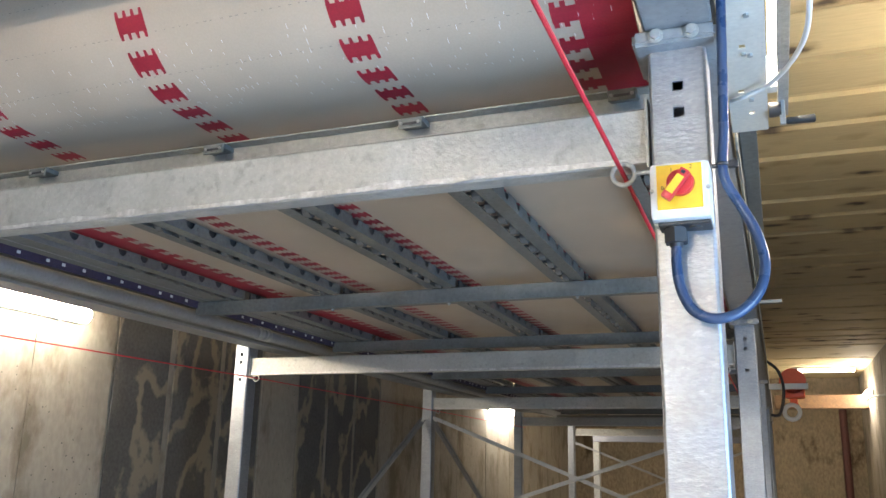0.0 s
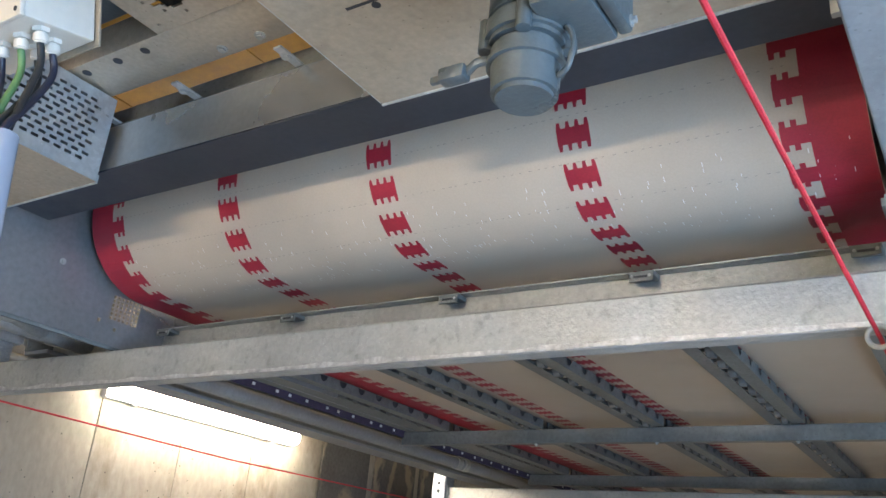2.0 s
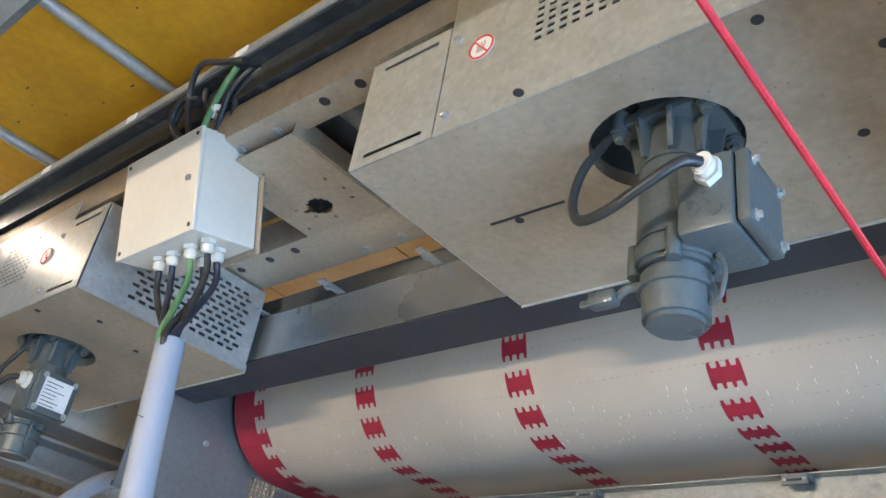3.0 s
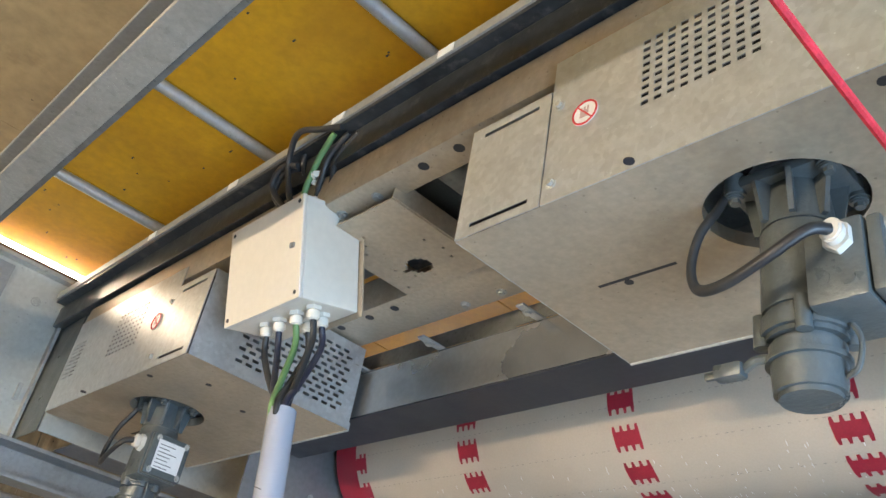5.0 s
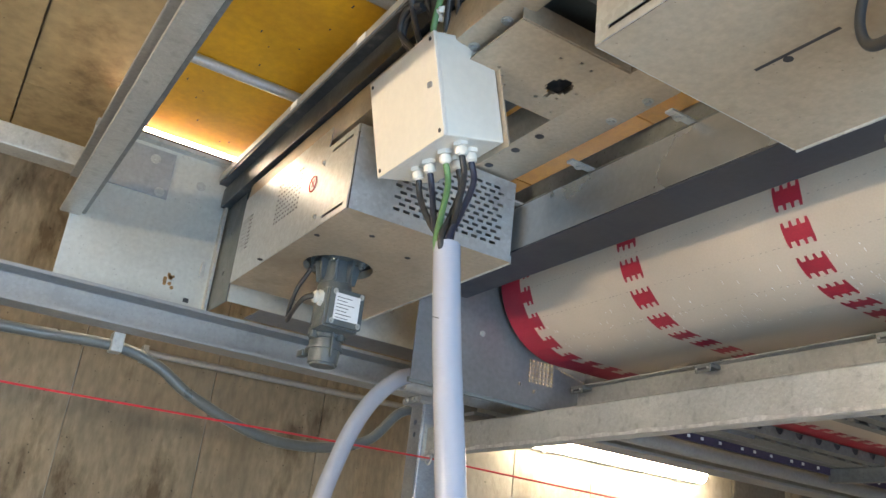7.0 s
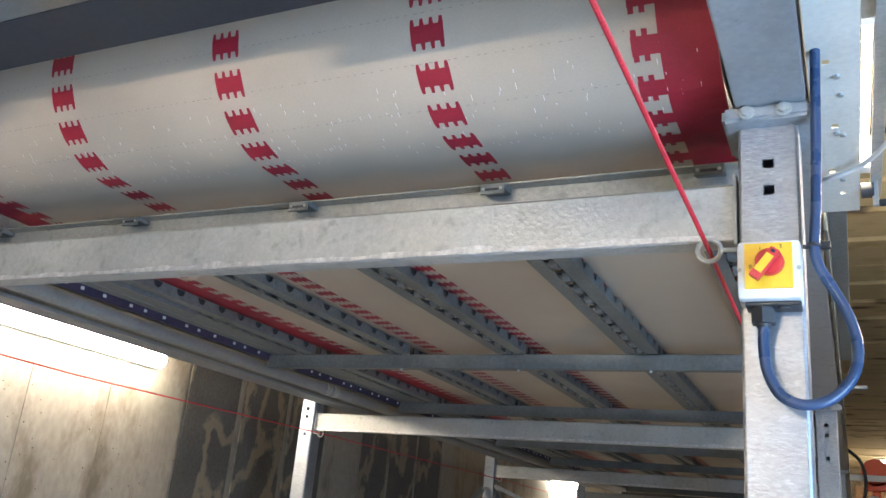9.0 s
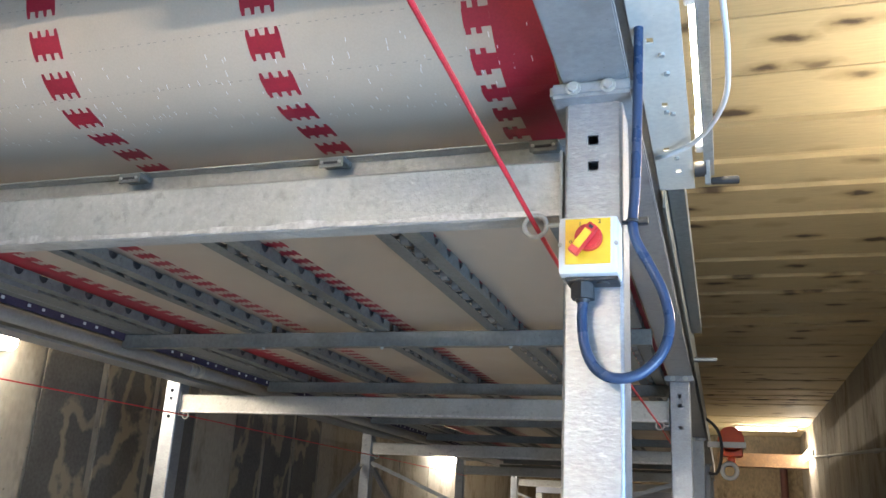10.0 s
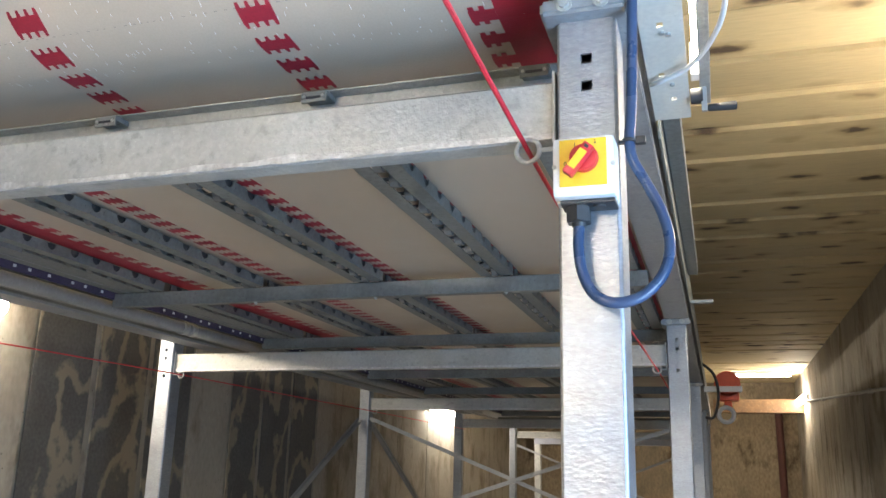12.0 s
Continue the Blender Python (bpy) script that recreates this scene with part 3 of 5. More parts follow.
for p in ((-0.2, 2.45), (-0.05, 2.86), (-0.3, 2.7), (0.3, 2.42)):
    bolt((-2.213, *p), (1, 0, 0), 0.007, t)
t = thing("side_plate", "galvanised side plate at the passage end of the drum", "panel", "side plates of the drum")
part("sheet", box(-0.016, -0.010, -0.40, 1.2, 2.48, 2.98, 0.001), SHEET_GREY, t)
part("edge_strip", box(-0.03, -0.004, -0.415, -0.40, 2.48, 2.98, 0.002), GALV, t)


def roller_rail(x, y0, y1):
    t = thing("roller_rail", "grey double steel rail with small support wheels under the belt", "rail", "roller rails under the belt")
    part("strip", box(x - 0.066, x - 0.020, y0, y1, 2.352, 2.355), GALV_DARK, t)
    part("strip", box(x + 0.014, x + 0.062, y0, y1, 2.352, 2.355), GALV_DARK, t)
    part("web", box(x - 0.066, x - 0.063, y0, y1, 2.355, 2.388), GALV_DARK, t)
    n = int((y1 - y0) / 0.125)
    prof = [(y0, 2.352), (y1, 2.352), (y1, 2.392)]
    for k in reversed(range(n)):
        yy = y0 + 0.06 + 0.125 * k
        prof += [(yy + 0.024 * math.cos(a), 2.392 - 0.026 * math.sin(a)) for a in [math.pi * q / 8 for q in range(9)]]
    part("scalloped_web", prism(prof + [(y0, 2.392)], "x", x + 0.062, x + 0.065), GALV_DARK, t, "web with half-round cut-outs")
    # Added black sheet: stands for the shade seen through the cut-outs.
    part("liner", box(x + 0.054, x + 0.057, y0, y1, 2.3555, 2.393), BLACK_STEEL, t, "black sheet added for the dark inside the rail")
    for k in range(n):
        yy = y0 + 0.06 + 0.125 * k
        if "wheel" in CACHE:
            w = new("wheel", CACHE["wheel"])
            w.parent = t
        else:
            b = cyl((-0.012, 0, 0), (0.012, 0, 0), 0.026, 14)
            cyl((-0.058, 0, 0), (0.054, 0, 0), 0.005, 6, bm=b)
            w = part("wheel", b, WHEEL, t)
            CACHE["wheel"] = w.data
        w.location = (x - 0.003, yy + 0.0625, 2.371)


CACHE = {}
WHEEL = material("wheel_plastic", (0.13, 0.125, 0.115), 0.6, 0, 0.1, 20, 0.05, 60)
PURLINS = [1.95, 5.05, 8.15, 11.25]
for y in PURLINS + [0.42, 3.35, 6.45, 9.55]:
    t = thing("purlin", "dull grey steel purlin under the roller rails", "beam", "purlins under the conveyor")
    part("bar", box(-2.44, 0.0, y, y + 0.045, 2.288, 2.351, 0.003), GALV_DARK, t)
    for x in (-1.735, -1.165, -0.60):
        bolt((x + 0.04, y + 0.02, 2.288), (0, 0, -1), 0.006, t)
for x in (-2.225, -1.715, -1.15, -0.59, -0.10):
    for y0, y1 in ((0.30, 1.945), (2.0, 3.345), (3.40, 5.045), (5.10, 6.445), (6.50, 8.145), (8.20, 9.545)):
        roller_rail(x, y0, y1)

# drip plate with lugs behind the front beam
t = thing("drip_plate", "galvanised plate behind the front beam below the drum", "panel")
part("sheet", prism([(0.10, 2.236), (0.225, 2.236), (0.225, 2.352), (0.222, 2.352), (0.222, 2.240), (0.10, 2.240)], "x", -2.86, -0.02), GALV, t)
part("flange", box(-2.86, -0.02, 0.19, 0.221, 2.349, 2.352), GALV, t)
for x in (-2.17, -1.62, -1.06, -0.54, -0.075):
    b = box(x - 0.030, x + 0.030, 0.178, 0.2215, 2.335, 2.348, 0.003)
    box(x - 0.028, x + 0.028, 0.176, 0.182, 2.322, 2.345, 0.002, bm=b)
    lug = part("lug", b, GALV_DARK, t, "small slotted steel lug")
    part("slot", box(x - 0.016, x + 0.016, 0.1745, 0.1765, 2.330, 2.335), INK, lug)
    for dx in (-0.021, 0.021):
        part("screw", cyl((x + dx, 0.176, 2.334), (x + dx, 0.173, 2.334), 0.0035, 8), GALV, lug)

# cable pipe and drilled violet strip beside the belt
t = thing("cable_pipe", "grey metal pipe running along the frame under the belt edge", "pipe")
part("tube", cyl((-2.62, -0.25, 2.33), (-2.62, 9.2, 2.33), 0.032, 18), GALV_DULL, t, smooth=True)
for y in (2.75, 2.83):
    part("coupling", cyl((-2.62, y, 2.33), (-2.62, y + 0.05, 2.33), 0.038, 18, bevel=0.004), GALV, t, smooth=True)
t = thing("drilled_strip", "dark violet drilled steel strip beside the belt", "strip")
holes = [(0.06 + 0.11 * k + (0.03 if k % 3 == 0 else 0), 0.075 + 0.11 * k + (0.03 if k % 3 == 0 else 0), 0.014, 0.026) for k in range(80)]
part("strip", holed_plate((-2.43, 0.25, 2.322), (0, 1, 0), (0, 0, 1), 9.3, 0.042, holes, 0.003), PURPLE, t)
# White squares cover the holes: brightness seen through them is put in as colour.
b = bmesh.new()
for h in holes:
    box(-2.4285, -2.426, 0.25 + h[0], 0.25 + h[1], 2.322 + h[2], 2.322 + h[3], bm=b)
tagged(part("rivet_band", b, PAPER, t, "white squares over the holes for light showing through"), kind="stuff")
t = thing("edge_plate", "flat grey steel plate closing the belt edge from below", "panel")
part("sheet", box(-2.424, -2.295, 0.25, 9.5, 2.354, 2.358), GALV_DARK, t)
part("seam", box(-2.36, -2.355, 0.25, 9.5, 2.3515, 2.3538), GALV_DULL, t)
t = thing("tray_channel", "grey galvanised cable channel along the frame", "beam")
part("channel", box(-2.84, -2.70, 0.12, 9.2, 2.285, 2.30, 0.003), GALV_DULL, t)
part("side", box(-2.845, -2.835, 0.12, 9.2, 2.30, 2.345, 0.002), GALV_DARK, t)

# ---- guide channel above the drum ----
t = thing("guide_channel", "bright galvanised guide channel above the belt drum", "beam")
part("face", box(-2.20, -0.02, -0.434, -0.430, 2.554, 2.682, 0.001), CHANNEL, t)
part("top_flange", box(-2.20, -0.02, -0.434, -0.405, 2.6825, 2.686, 0.001), GALV_DARK, t)
# Downward flange in near-black: its shade is put into the base colour.
part("flange", box(-2.20, -0.02, -0.434, -0.285, 2.548, 2.553, 0.001), SHADED_STEEL, t, "lower flange coloured near black as in shade")
for x in (-1.75, -1.45, -1.12):
    clip = part("clip", box(x, x + 0.022, -0.505, -0.402, 2.688, 2.694, 0.001), GALV, t, "bent galvanised clip")
    bolt((x + 0.011, -0.475, 2.688), (0, 0, -1), 0.009, clip)
part("slotted_bar", holed_plate((-2.20, -0.395, 2.69), (1, 0, 0), (0, 0, 1), 2.18, 0.075, [(0.08 + 0.3 * k, 0.23 + 0.3 * k, 0.012, 0.028) for k in range(7)], 0.003), GALV_DARK, t, "dark slotted bar")
t = thing("round_bar", "pale grey round bar above the drum", "bar")
part("tube", cyl((-0.52, -0.36, 2.585), (0.0, -0.36, 2.585), 0.03, 18), GALV, t, smooth=True)

# ---- drive housings with gear motors ----
HY0, HY1, HZ = -0.952, -0.456, 2.506


STICKER_PRINT = material("faded_print", (0.45, 0.33, 0.32), 0.5, 0, 0.05, 20, 0.0, 60)


def drive_housing(x0, x1, label, flip):
    t = thing("drive_housing", label, "housing", "drive housings")
    b = bmesh.new()
    cx, cy = (x0 + x1) / 2 + (0.0 if flip else 0.04), -0.768
    # bottom sheet with a round motor opening
    n, R = 40, 0.113
    outer, inner, top = [], [], []
    for k in range(n):
        a = 2 * math.pi * k / n
        d = Vector((math.cos(a), math.sin(a)))
        lim = min((x1 - cx) / d.x if d.x > 1e-6 else 9, (x0 - cx) / d.x if d.x < -1e-6 else 9, (HY1 - cy) / d.y if d.y > 1e-6 else 9, (HY0 - cy) / d.y if d.y < -1e-6 else 9)
        outer.append(b.verts.new((cx + d.x * lim, cy + d.y * lim, HZ)))
        inner.append(b.verts.new((cx + d.x * R, cy + d.y * R * 0.9, HZ)))
        top.append(b.verts.new((cx + d.x * R, cy + d.y * R * 0.9, HZ + 0.025)))
    corners = [b.verts.new((x, y, HZ)) for x in (x0, x1) for y in (HY0, HY1)]
    for k in range(n):
        j = (k + 1) % n
        b.faces.new((outer[k], outer[j], inner[j], inner[k]))
        b.faces.new((inner[k], inner[j], top[j], top[k]))
        p, q = outer[k].co, outer[j].co
        if abs(p.x - q.x) > 1e-5 and abs(p.y - q.y) > 1e-5:
            c = min(corners, key=lambda v: (v.co - p).length + (v.co - q).length)
            b.faces.new((outer[k], c, outer[j]))
    bottom = part("bottom_sheet", b, SHEET_DUSTY, t, "dusty brownish steel underside")
    for dx, dy in ((-0.30, 0.06), (0.20, -0.16), (0.24, 0.10), (-0.12, -0.2), (0.31, -0.05)):
        part("screw_hole", cyl((cx + dx, cy + dy, HZ - 0.0012), (cx + dx, cy + dy, HZ + 0.001), 0.008, 12), INK, bottom)
    part("slit", box(x0 + 0.12, x0 + 0.27, cy + 0.045, cy + 0.051, HZ - 0.0012, HZ + 0.001), INK, bottom)
    # front with slots, vents and cover; measured from the end that has the cover
    ln = x1 - x0
    xe, sg = (x1, -1) if flip else (x0, 1)
    hc, hm = 0.235, 0.30
    front = part("front_cover", holed_plate((xe, HY0 - 0.001, HZ), (sg, 0, 0), (0, 0, 1), 0.18, hc, [(0.03, 0.155, 0.016, 0.024), (0.03, 0.155, hc - 0.026, hc - 0.018)], -0.002 * sg), SHEET, t, "bright scratched slotted cover")
    vents = slots(0.175, 0.11, 9, 9, 0.0215, 0.0155, 0.0125, 0.0075) + slots(ln - 0.29, 0.10, 2, 9, 0.045, 0.014, 0.036, 0.005)
    main = part("front_sheet", holed_plate((xe + sg * 0.182, HY0, HZ), (sg, 0, 0), (0, 0, 1), ln - 0.182, hm, vents, -0.002 * sg), SHEET, t, "bright steel front sheet with rows of vent slots")
    # Black backing added so the vent slots read as dark as a shaded interior.
    part("liner", box(x0 + 0.012, x1 - 0.012, HY0 + 0.014, HY0 + 0.017, HZ + 0.004, HZ + 0.232), BLACK_STEEL, t, "black sheet added for the shade behind the vents")
    b, rim = bmesh.new(), []
    for k in range(18):
        a = 2 * math.pi * k / 18
        r = 0.016 + 0.009 * noise.noise(Vector((math.cos(a) * 2, math.sin(a) * 2, x0)))
        rim.append(b.verts.new((xe + sg * 0.215 + 1.35 * r * math.cos(a), HY0 - 0.0012, HZ + 0.062 + 0.7 * r * math.sin(a))))
    b.faces.new(rim)
    part("paint_smear", b, PLASTIC_WHITE, main, "dried cream paint smear")
    for c in (0.035, hc - 0.04):
        bolt((xe + sg * 0.20, HY0 - 0.001, HZ + c), (0, -1, 0), 0.006, main, "screw")
    sign = part("warning_sticker", cyl((0, 0, 0.001), (0, 0, 0.002), 0.025, 28), PAPER, main, "round white no-touch sticker with red ring")
    sign.matrix_basis = Matrix.Translation((xe + sg * 0.255, HY0 - 0.0022, HZ + 0.15)) @ Matrix.Rotation(radians(90), 4, "X")
    b = ring((0, 0, 0.0022), (0, 0, 1), 0.0225, 0.0018)
    box(-0.021, 0.021, -0.0013, 0.0013, 0.0015, 0.0032, m=Matrix.Rotation(radians(-48), 4, "Z"), bm=b)
    part("red_ring", b, RED_KNOB, sign)
    b = box(-0.009, 0.007, -0.009, 0.005, 0.0019, 0.0024, 0.0)
    for k in range(3):
        box(-0.009 + k * 0.0065, -0.0055 + k * 0.0065, 0.005, 0.012, 0.0019, 0.0024, bm=b)
    part("pictogram", b, STICKER_PRINT, sign)
    # top, back, ends
    part("top_sheet", box(x0 + 0.003, x1 - 0.003, HY0 + 0.003, HY1, HZ + 0.236, HZ + 0.239), SHEET, t)
    part("back_sheet", box(x0 + 0.003, x1 - 0.003, HY1 - 0.003, HY1, HZ + 0.003, HZ + 0.235), SHEET, t)
    dep = HY1 - HY0 - 0.004
    grid = slots(0.12, 0.035, 11, 11, 0.030, 0.0165, 0.019, 0.008, stagger=True)
    for x, sx in ((x0, 1), (x1, -1)):
        part("end_sheet", holed_plate((x, HY0 + 0.002, HZ), (0, 1, 0), (0, 0, 1), dep, 0.235, [q for q in grid if q[1] < dep - 0.02], 0.002 * sx), SHEET, t, "perforated steel end sheet")
    part("lip", box(x0, x1, HY1, HY1 + 0.004, HZ - 0.004, HZ + 0.02), SHEET, t)
    part("hanger", box(x0 + 0.1, x1 - 0.1, HY0 + 0.2, HY0 + 0.24, HZ + 0.24, 3.19), GALV_DULL, t)
    return cx, cy


def gear_motor(cx, cy, label, turn=0.0, rated=False):
    t = thing("gear_motor", label, "motor", "gear motors")
    t.matrix_basis = Matrix.Translation((cx, cy, HZ)) @ Matrix.Rotation(turn, 4, "Z") @ Matrix.Diagonal((0.92, 0.92, 1.14, 1))
    zt = 0.028
    b = box(-0.085, 0.085, -0.062, 0.062, zt - 0.018, zt, 0.008)
    for sx in (-1, 1):
        for sy in (-1, 1):
            cyl((sx * 0.072, sy * 0.05, zt - 0.026), (sx * 0.072, sy * 0.05, zt + 0.01), 0.017, 14, bevel=0.003, bm=b)
    part("flange", b, MOTOR, t, smooth=True)
    for sx in (-1, 1):
        for sy in (-1, 1):
            bolt((sx * 0.072, sy * 0.05, zt - 0.026), (0, 0, -1), 0.008, t, mat=MOTOR)
    b = cyl((0, 0, -0.05), (0, 0, zt - 0.016), 0.054, 28, 0.046)
    part("neck", b, MOTOR, t, smooth=True)
    for k in range(8):
        a = k * math.pi / 4 + 0.3
        d = Vector((math.cos(a), math.sin(a), 0))
        q = Vector((-d.y, d.x, 0)) * 0.004
        b = bmesh.new()
        pts = [d * 0.044 + Vector((0, 0, zt - 0.018)), d * 0.074 + Vector((0, 0, zt - 0.018)), d * 0.062 + Vector((0, 0, -0.045)), d * 0.05 + Vector((0, 0, -0.045))]
        v = [[b.verts.new(p + q * s) for p in pts] for s in (-1, 1)]
        b.faces.new(v[0][::-1])
        b.faces.new(v[1])
        for i in range(4):
            b.faces.new((v[0][i], v[0][(i + 1) % 4], v[1][(i + 1) % 4], v[1][i]))
        part("rib", b, MOTOR, t)
    part("body", cyl((0, 0, -0.165), (0, 0, -0.05), 0.058, 32, 0.055, bevel=0.004), MOTOR, t, smooth=True)
    b = cyl((0, 0, -0.195), (0, 0, -0.163), 0.060, 32, bevel=0.006)
    for a in (0.4, 2.0, 3.6, 5.1):
        cyl((0.058 * math.cos(a), 0.058 * math.sin(a), -0.2), (0.058 * math.cos(a), 0.058 * math.sin(a), -0.16), 0.011, 10, bm=b)
    part("collar", b, MOTOR, t, smooth=True)
    b = cyl((0, 0, -0.262), (0, 0, -0.195), 0.046, 32, 0.051, bevel=0.006)
    cyl((0, 0, -0.222), (0, 0, -0.216), 0.0555, 32, bm=b)
    cap = part("limit_switch_cap", b, MOTOR, t, smooth=True)
    b = sweep([(-0.040, -0.03, -0.215), (-0.058, -0.035, -0.217), (-0.075, -0.03, -0.222)], 0.006, 8)
    box(-0.118, -0.075, -0.044, -0.020, -0.232, -0.214, 0.005, bm=b)
    box(-0.135, -0.118, -0.036, -0.028, -0.228, -0.219, 0.002, bm=b)
    part("release_lever", b, MOTOR, t, smooth=True)
    # terminal box on the passage side
    b = box(0.035, 0.115, -0.072, 0.050, -0.185, -0.085, 0.008)
    term = part("terminal_box", b, MOTOR, t, smooth=True)
    lid = part("lid", box(0.117, 0.137, -0.068, 0.048, -0.182, -0.088, 0.006), MOTOR, term, smooth=True)
    for y in (-0.052, 0.036):
        for z in (-0.172, -0.098):
            bolt((0.137, y, z), (1, 0, 0), 0.005, lid, "screw")
    if rated:
        plate = part("rating_plate", box(0.142, 0.1435, -0.052, 0.03, -0.168, -0.102), PAPER, term, "white rating plate")
        b = bmesh.new()
        for k in range(7):
            box(0.1432, 0.1440, -0.046, -0.046 + 0.03 + 0.035 * rng.random(), -0.164 + k * 0.0085, -0.1624 + k * 0.0085, bm=b)
        part("print_bars", b, INK, plate)
    b = cyl((0.084, -0.072, -0.112), (0.084, -0.084, -0.112), 0.020, 6)
    cyl((0.084, -0.084, -0.112), (0.084, -0.100, -0.112), 0.0155, 16, bevel=0.003, bm=b)
    part("cable_gland", b, PLASTIC_WHITE, t, "white plastic cable gland", True)
    part("supply_cable", sweep([(0.084, -0.098, -0.112), (0.064, -0.120, -0.118), (0.01, -0.126, -0.140), (-0.055, -0.115, -0.152), (-0.105, -0.10, -0.142), (-0.122, -0.092, -0.105), (-0.114, -0.082, -0.055), (-0.094, -0.062, -0.012), (-0.076, -0.045, 0.03), (-0.055, -0.035, 0.06)], 0.0072, 12), RUBBER, t, "thick black rubber cable", True)
    for x, z in ((0.058, -0.155), (0.09, -0.16)):
        part("knockout", cyl((x, -0.0718, z), (x, -0.0732, z), 0.010, 20, bevel=0.0004), MOTOR, term)
    part("sensor_cable", sweep([(0.062, -0.01, -0.18), (0.075, -0.01, -0.205), (0.068, -0.008, -0.235), (0.05, 0, -0.24)], 0.004, 8), MOTOR, t, smooth=True)
    return t


c1 = drive_housing(-2.594, -1.729, "galvanised drive housing with perforated covers, glare on its front", True)
c2 = drive_housing(-0.835, 0.03, "galvanised drive housing with brown dusty underside and vent slots", False)
gear_motor(*c1, "grey cast gear motor with white rating plate below the drive housing", rated=True)
gear_motor(c2[0] + 0.018, c2[1], "grey cast gear motor with white gland and looped black cable")

# ---- mounting plate between the housings ----
t = thing("mounting_plate", "galvanised mounting plate with a keyhole and many small holes", "panel")
MX0, MX1, MY0, MY1, MZ = -1.394, -1.125, -0.90, -0.606, 2.75
cxk, cyk = -1.268, -0.685
hs = [(0.03, 0.04), (0.05, 0.115), (0.075, 0.09), (0.10, 0.065), (0.215, 0.145), (0.23, 0.19), (0.222, 0.225), (0.06, 0.20), (0.085, 0.24), (0.13, 0.262), (0.03, 0.27)]
rects = [(a - 0.004, a + 0.004, c - 0.004, c + 0.004) for a, c in hs]
rects += [(cxk - MX0 - 0.035, cxk - MX0 + 0.035, cyk - MY0 - 0.012, cyk - MY0 + 0.012), (cxk - MX0 - 0.028, cxk - MX0 + 0.028, cyk - MY0 - 0.022, cyk - MY0 + 0.022), (cxk - MX0 - 0.016, cxk - MX0 + 0.016, cyk - MY0 - 0.029, cyk - MY0 + 0.029), (cxk - MX0 - 0.055, cxk - MX0 - 0.03, cyk - MY0 - 0.004, cyk - MY0 + 0.006)]
part("sheet", holed_plate((MX0, MY0, MZ), (1, 0, 0), (0, 1, 0), MX1 - MX0, MY1 - MY0, rects, 0.003), SHEET_DUSTY, t)
part("flange", box(MX1, MX1 + 0.003, MY0, MY1, MZ, MZ + 0.05, 0.001), SHEET_DUSTY, t)
part("flange", box(MX0 - 0.003, MX0, MY0, MY1, MZ, MZ + 0.05, 0.001), SHEET_DUSTY, t)
# Black plate added above the keyhole in place of the darkness there.
part("backing", box(-1.36, -1.16, -0.80, -0.62, 2.80, 2.806), BLACK_STEEL, t, "dark plate added for the shade in the keyhole")
t = thing("dark_cross_member", "dark grey-blue steel sheet above the mounting plate", "beam")
part("sheet", box(-1.72, -0.84, -0.87, -0.60, 2.86, 2.87, 0.002), MOTOR, t)
part("tube", cyl((-1.02, -0.865, 2.82), (-1.02, -0.61, 2.82), 0.035, 20), GALV_DARK, t, smooth=True)
for y0, y1, z0 in ((-0.945, -0.865, 2.775), (-0.603, -0.462, 2.750)):
    t = thing("carrier_beam", "galvanised sheet-steel carrier beam behind the drive housings", "beam", "carrier beams")
    part("channel", box(-2.62, 0.10, y0, y1, z0, z0 + 0.10, 0.018), SHEET_DUSTY, t, smooth=True)
    for x in (-1.18, -1.30):
        bolt((x, y1 - 0.035, z0), (0, 0, -1), 0.009, t)
    for x in (-1.70, -1.58, -1.48, -1.02, -0.92):
        part("hole", cyl((x, y0 + 0.03, z0 - 0.001), (x, y0 + 0.03, z0 + 0.002), 0.012, 14), INK, t)

# ---- cable trough, ceiling panels, bars, large beam ----
t = thing("cable_trough", "black steel cable trough running under the yellow ceiling panels", "cable tray")
part("channel", box(-2.92, 0.40, -0.955, -0.90, 2.880, 2.955, 0.003), BLACK_STEEL, t)
part("rail", box(-2.89, 0.40, -0.990, -0.962, 2.966, 2.992, 0.002), GALV_DULL, t, "galvanised edge rail with stickers")
part("bracket", box(-2.89, 0.40, -0.985, -0.86, 2.9552, 2.9658), BLACK_STEEL, t)
for x in (-2.2, -1.75, -1.30, -0.95, -0.55):
    part("sticker", box(x, x + 0.045, -0.9922, -0.9905, 2.969, 2.989), PAPER, t)
for i, x in enumerate((-2.47, -1.80, -1.13, -0.46)):
    for k, (y0, y1) in enumerate(((-1.375, -0.86), (-0.852, 0.95))):
        t = thing("yellow_panel", "glossy yellow shuttering panel with drill marks", "ceiling panel", "yellow ceiling panels")
        xa = x - 0.65
        part("sheet", box(xa, xa + 0.665, y0, y1, 3.19, 3.211, 0.001), YELLOW, t)
        for q in range(7):
            px, py = xa + 0.04 + 0.56 * rng.random(), y0 + 0.05 + (y1 - y0 - 0.1) * rng.random()
            part("nail_hole", box(px, px + 0.004 + 0.012 * rng.random(), py, py + 0.005, 3.1890, 3.1905), INK, t)
    t = thing("steel_bar", "thin grey steel bar under the yellow panels", "bar", "bars under the yellow panels")
    part("rod", cyl((x + 0.01, -1.37, 3.171), (x + 0.01, -0.78, 3.171), 0.018, 14), GALV_DULL, t, smooth=True)
t = thing("skylight_gap", "bright lit gap between the yellow panels and the timber edge", "lamp")
part("tube", cyl((-3.152, -1.35, 3.205), (-3.152, -0.72, 3.205), 0.026, 14), TUBE, t, smooth=True)
t = thing("edge_timber", "raw timber batten at the end of the yellow panels with added light shields", "timber")
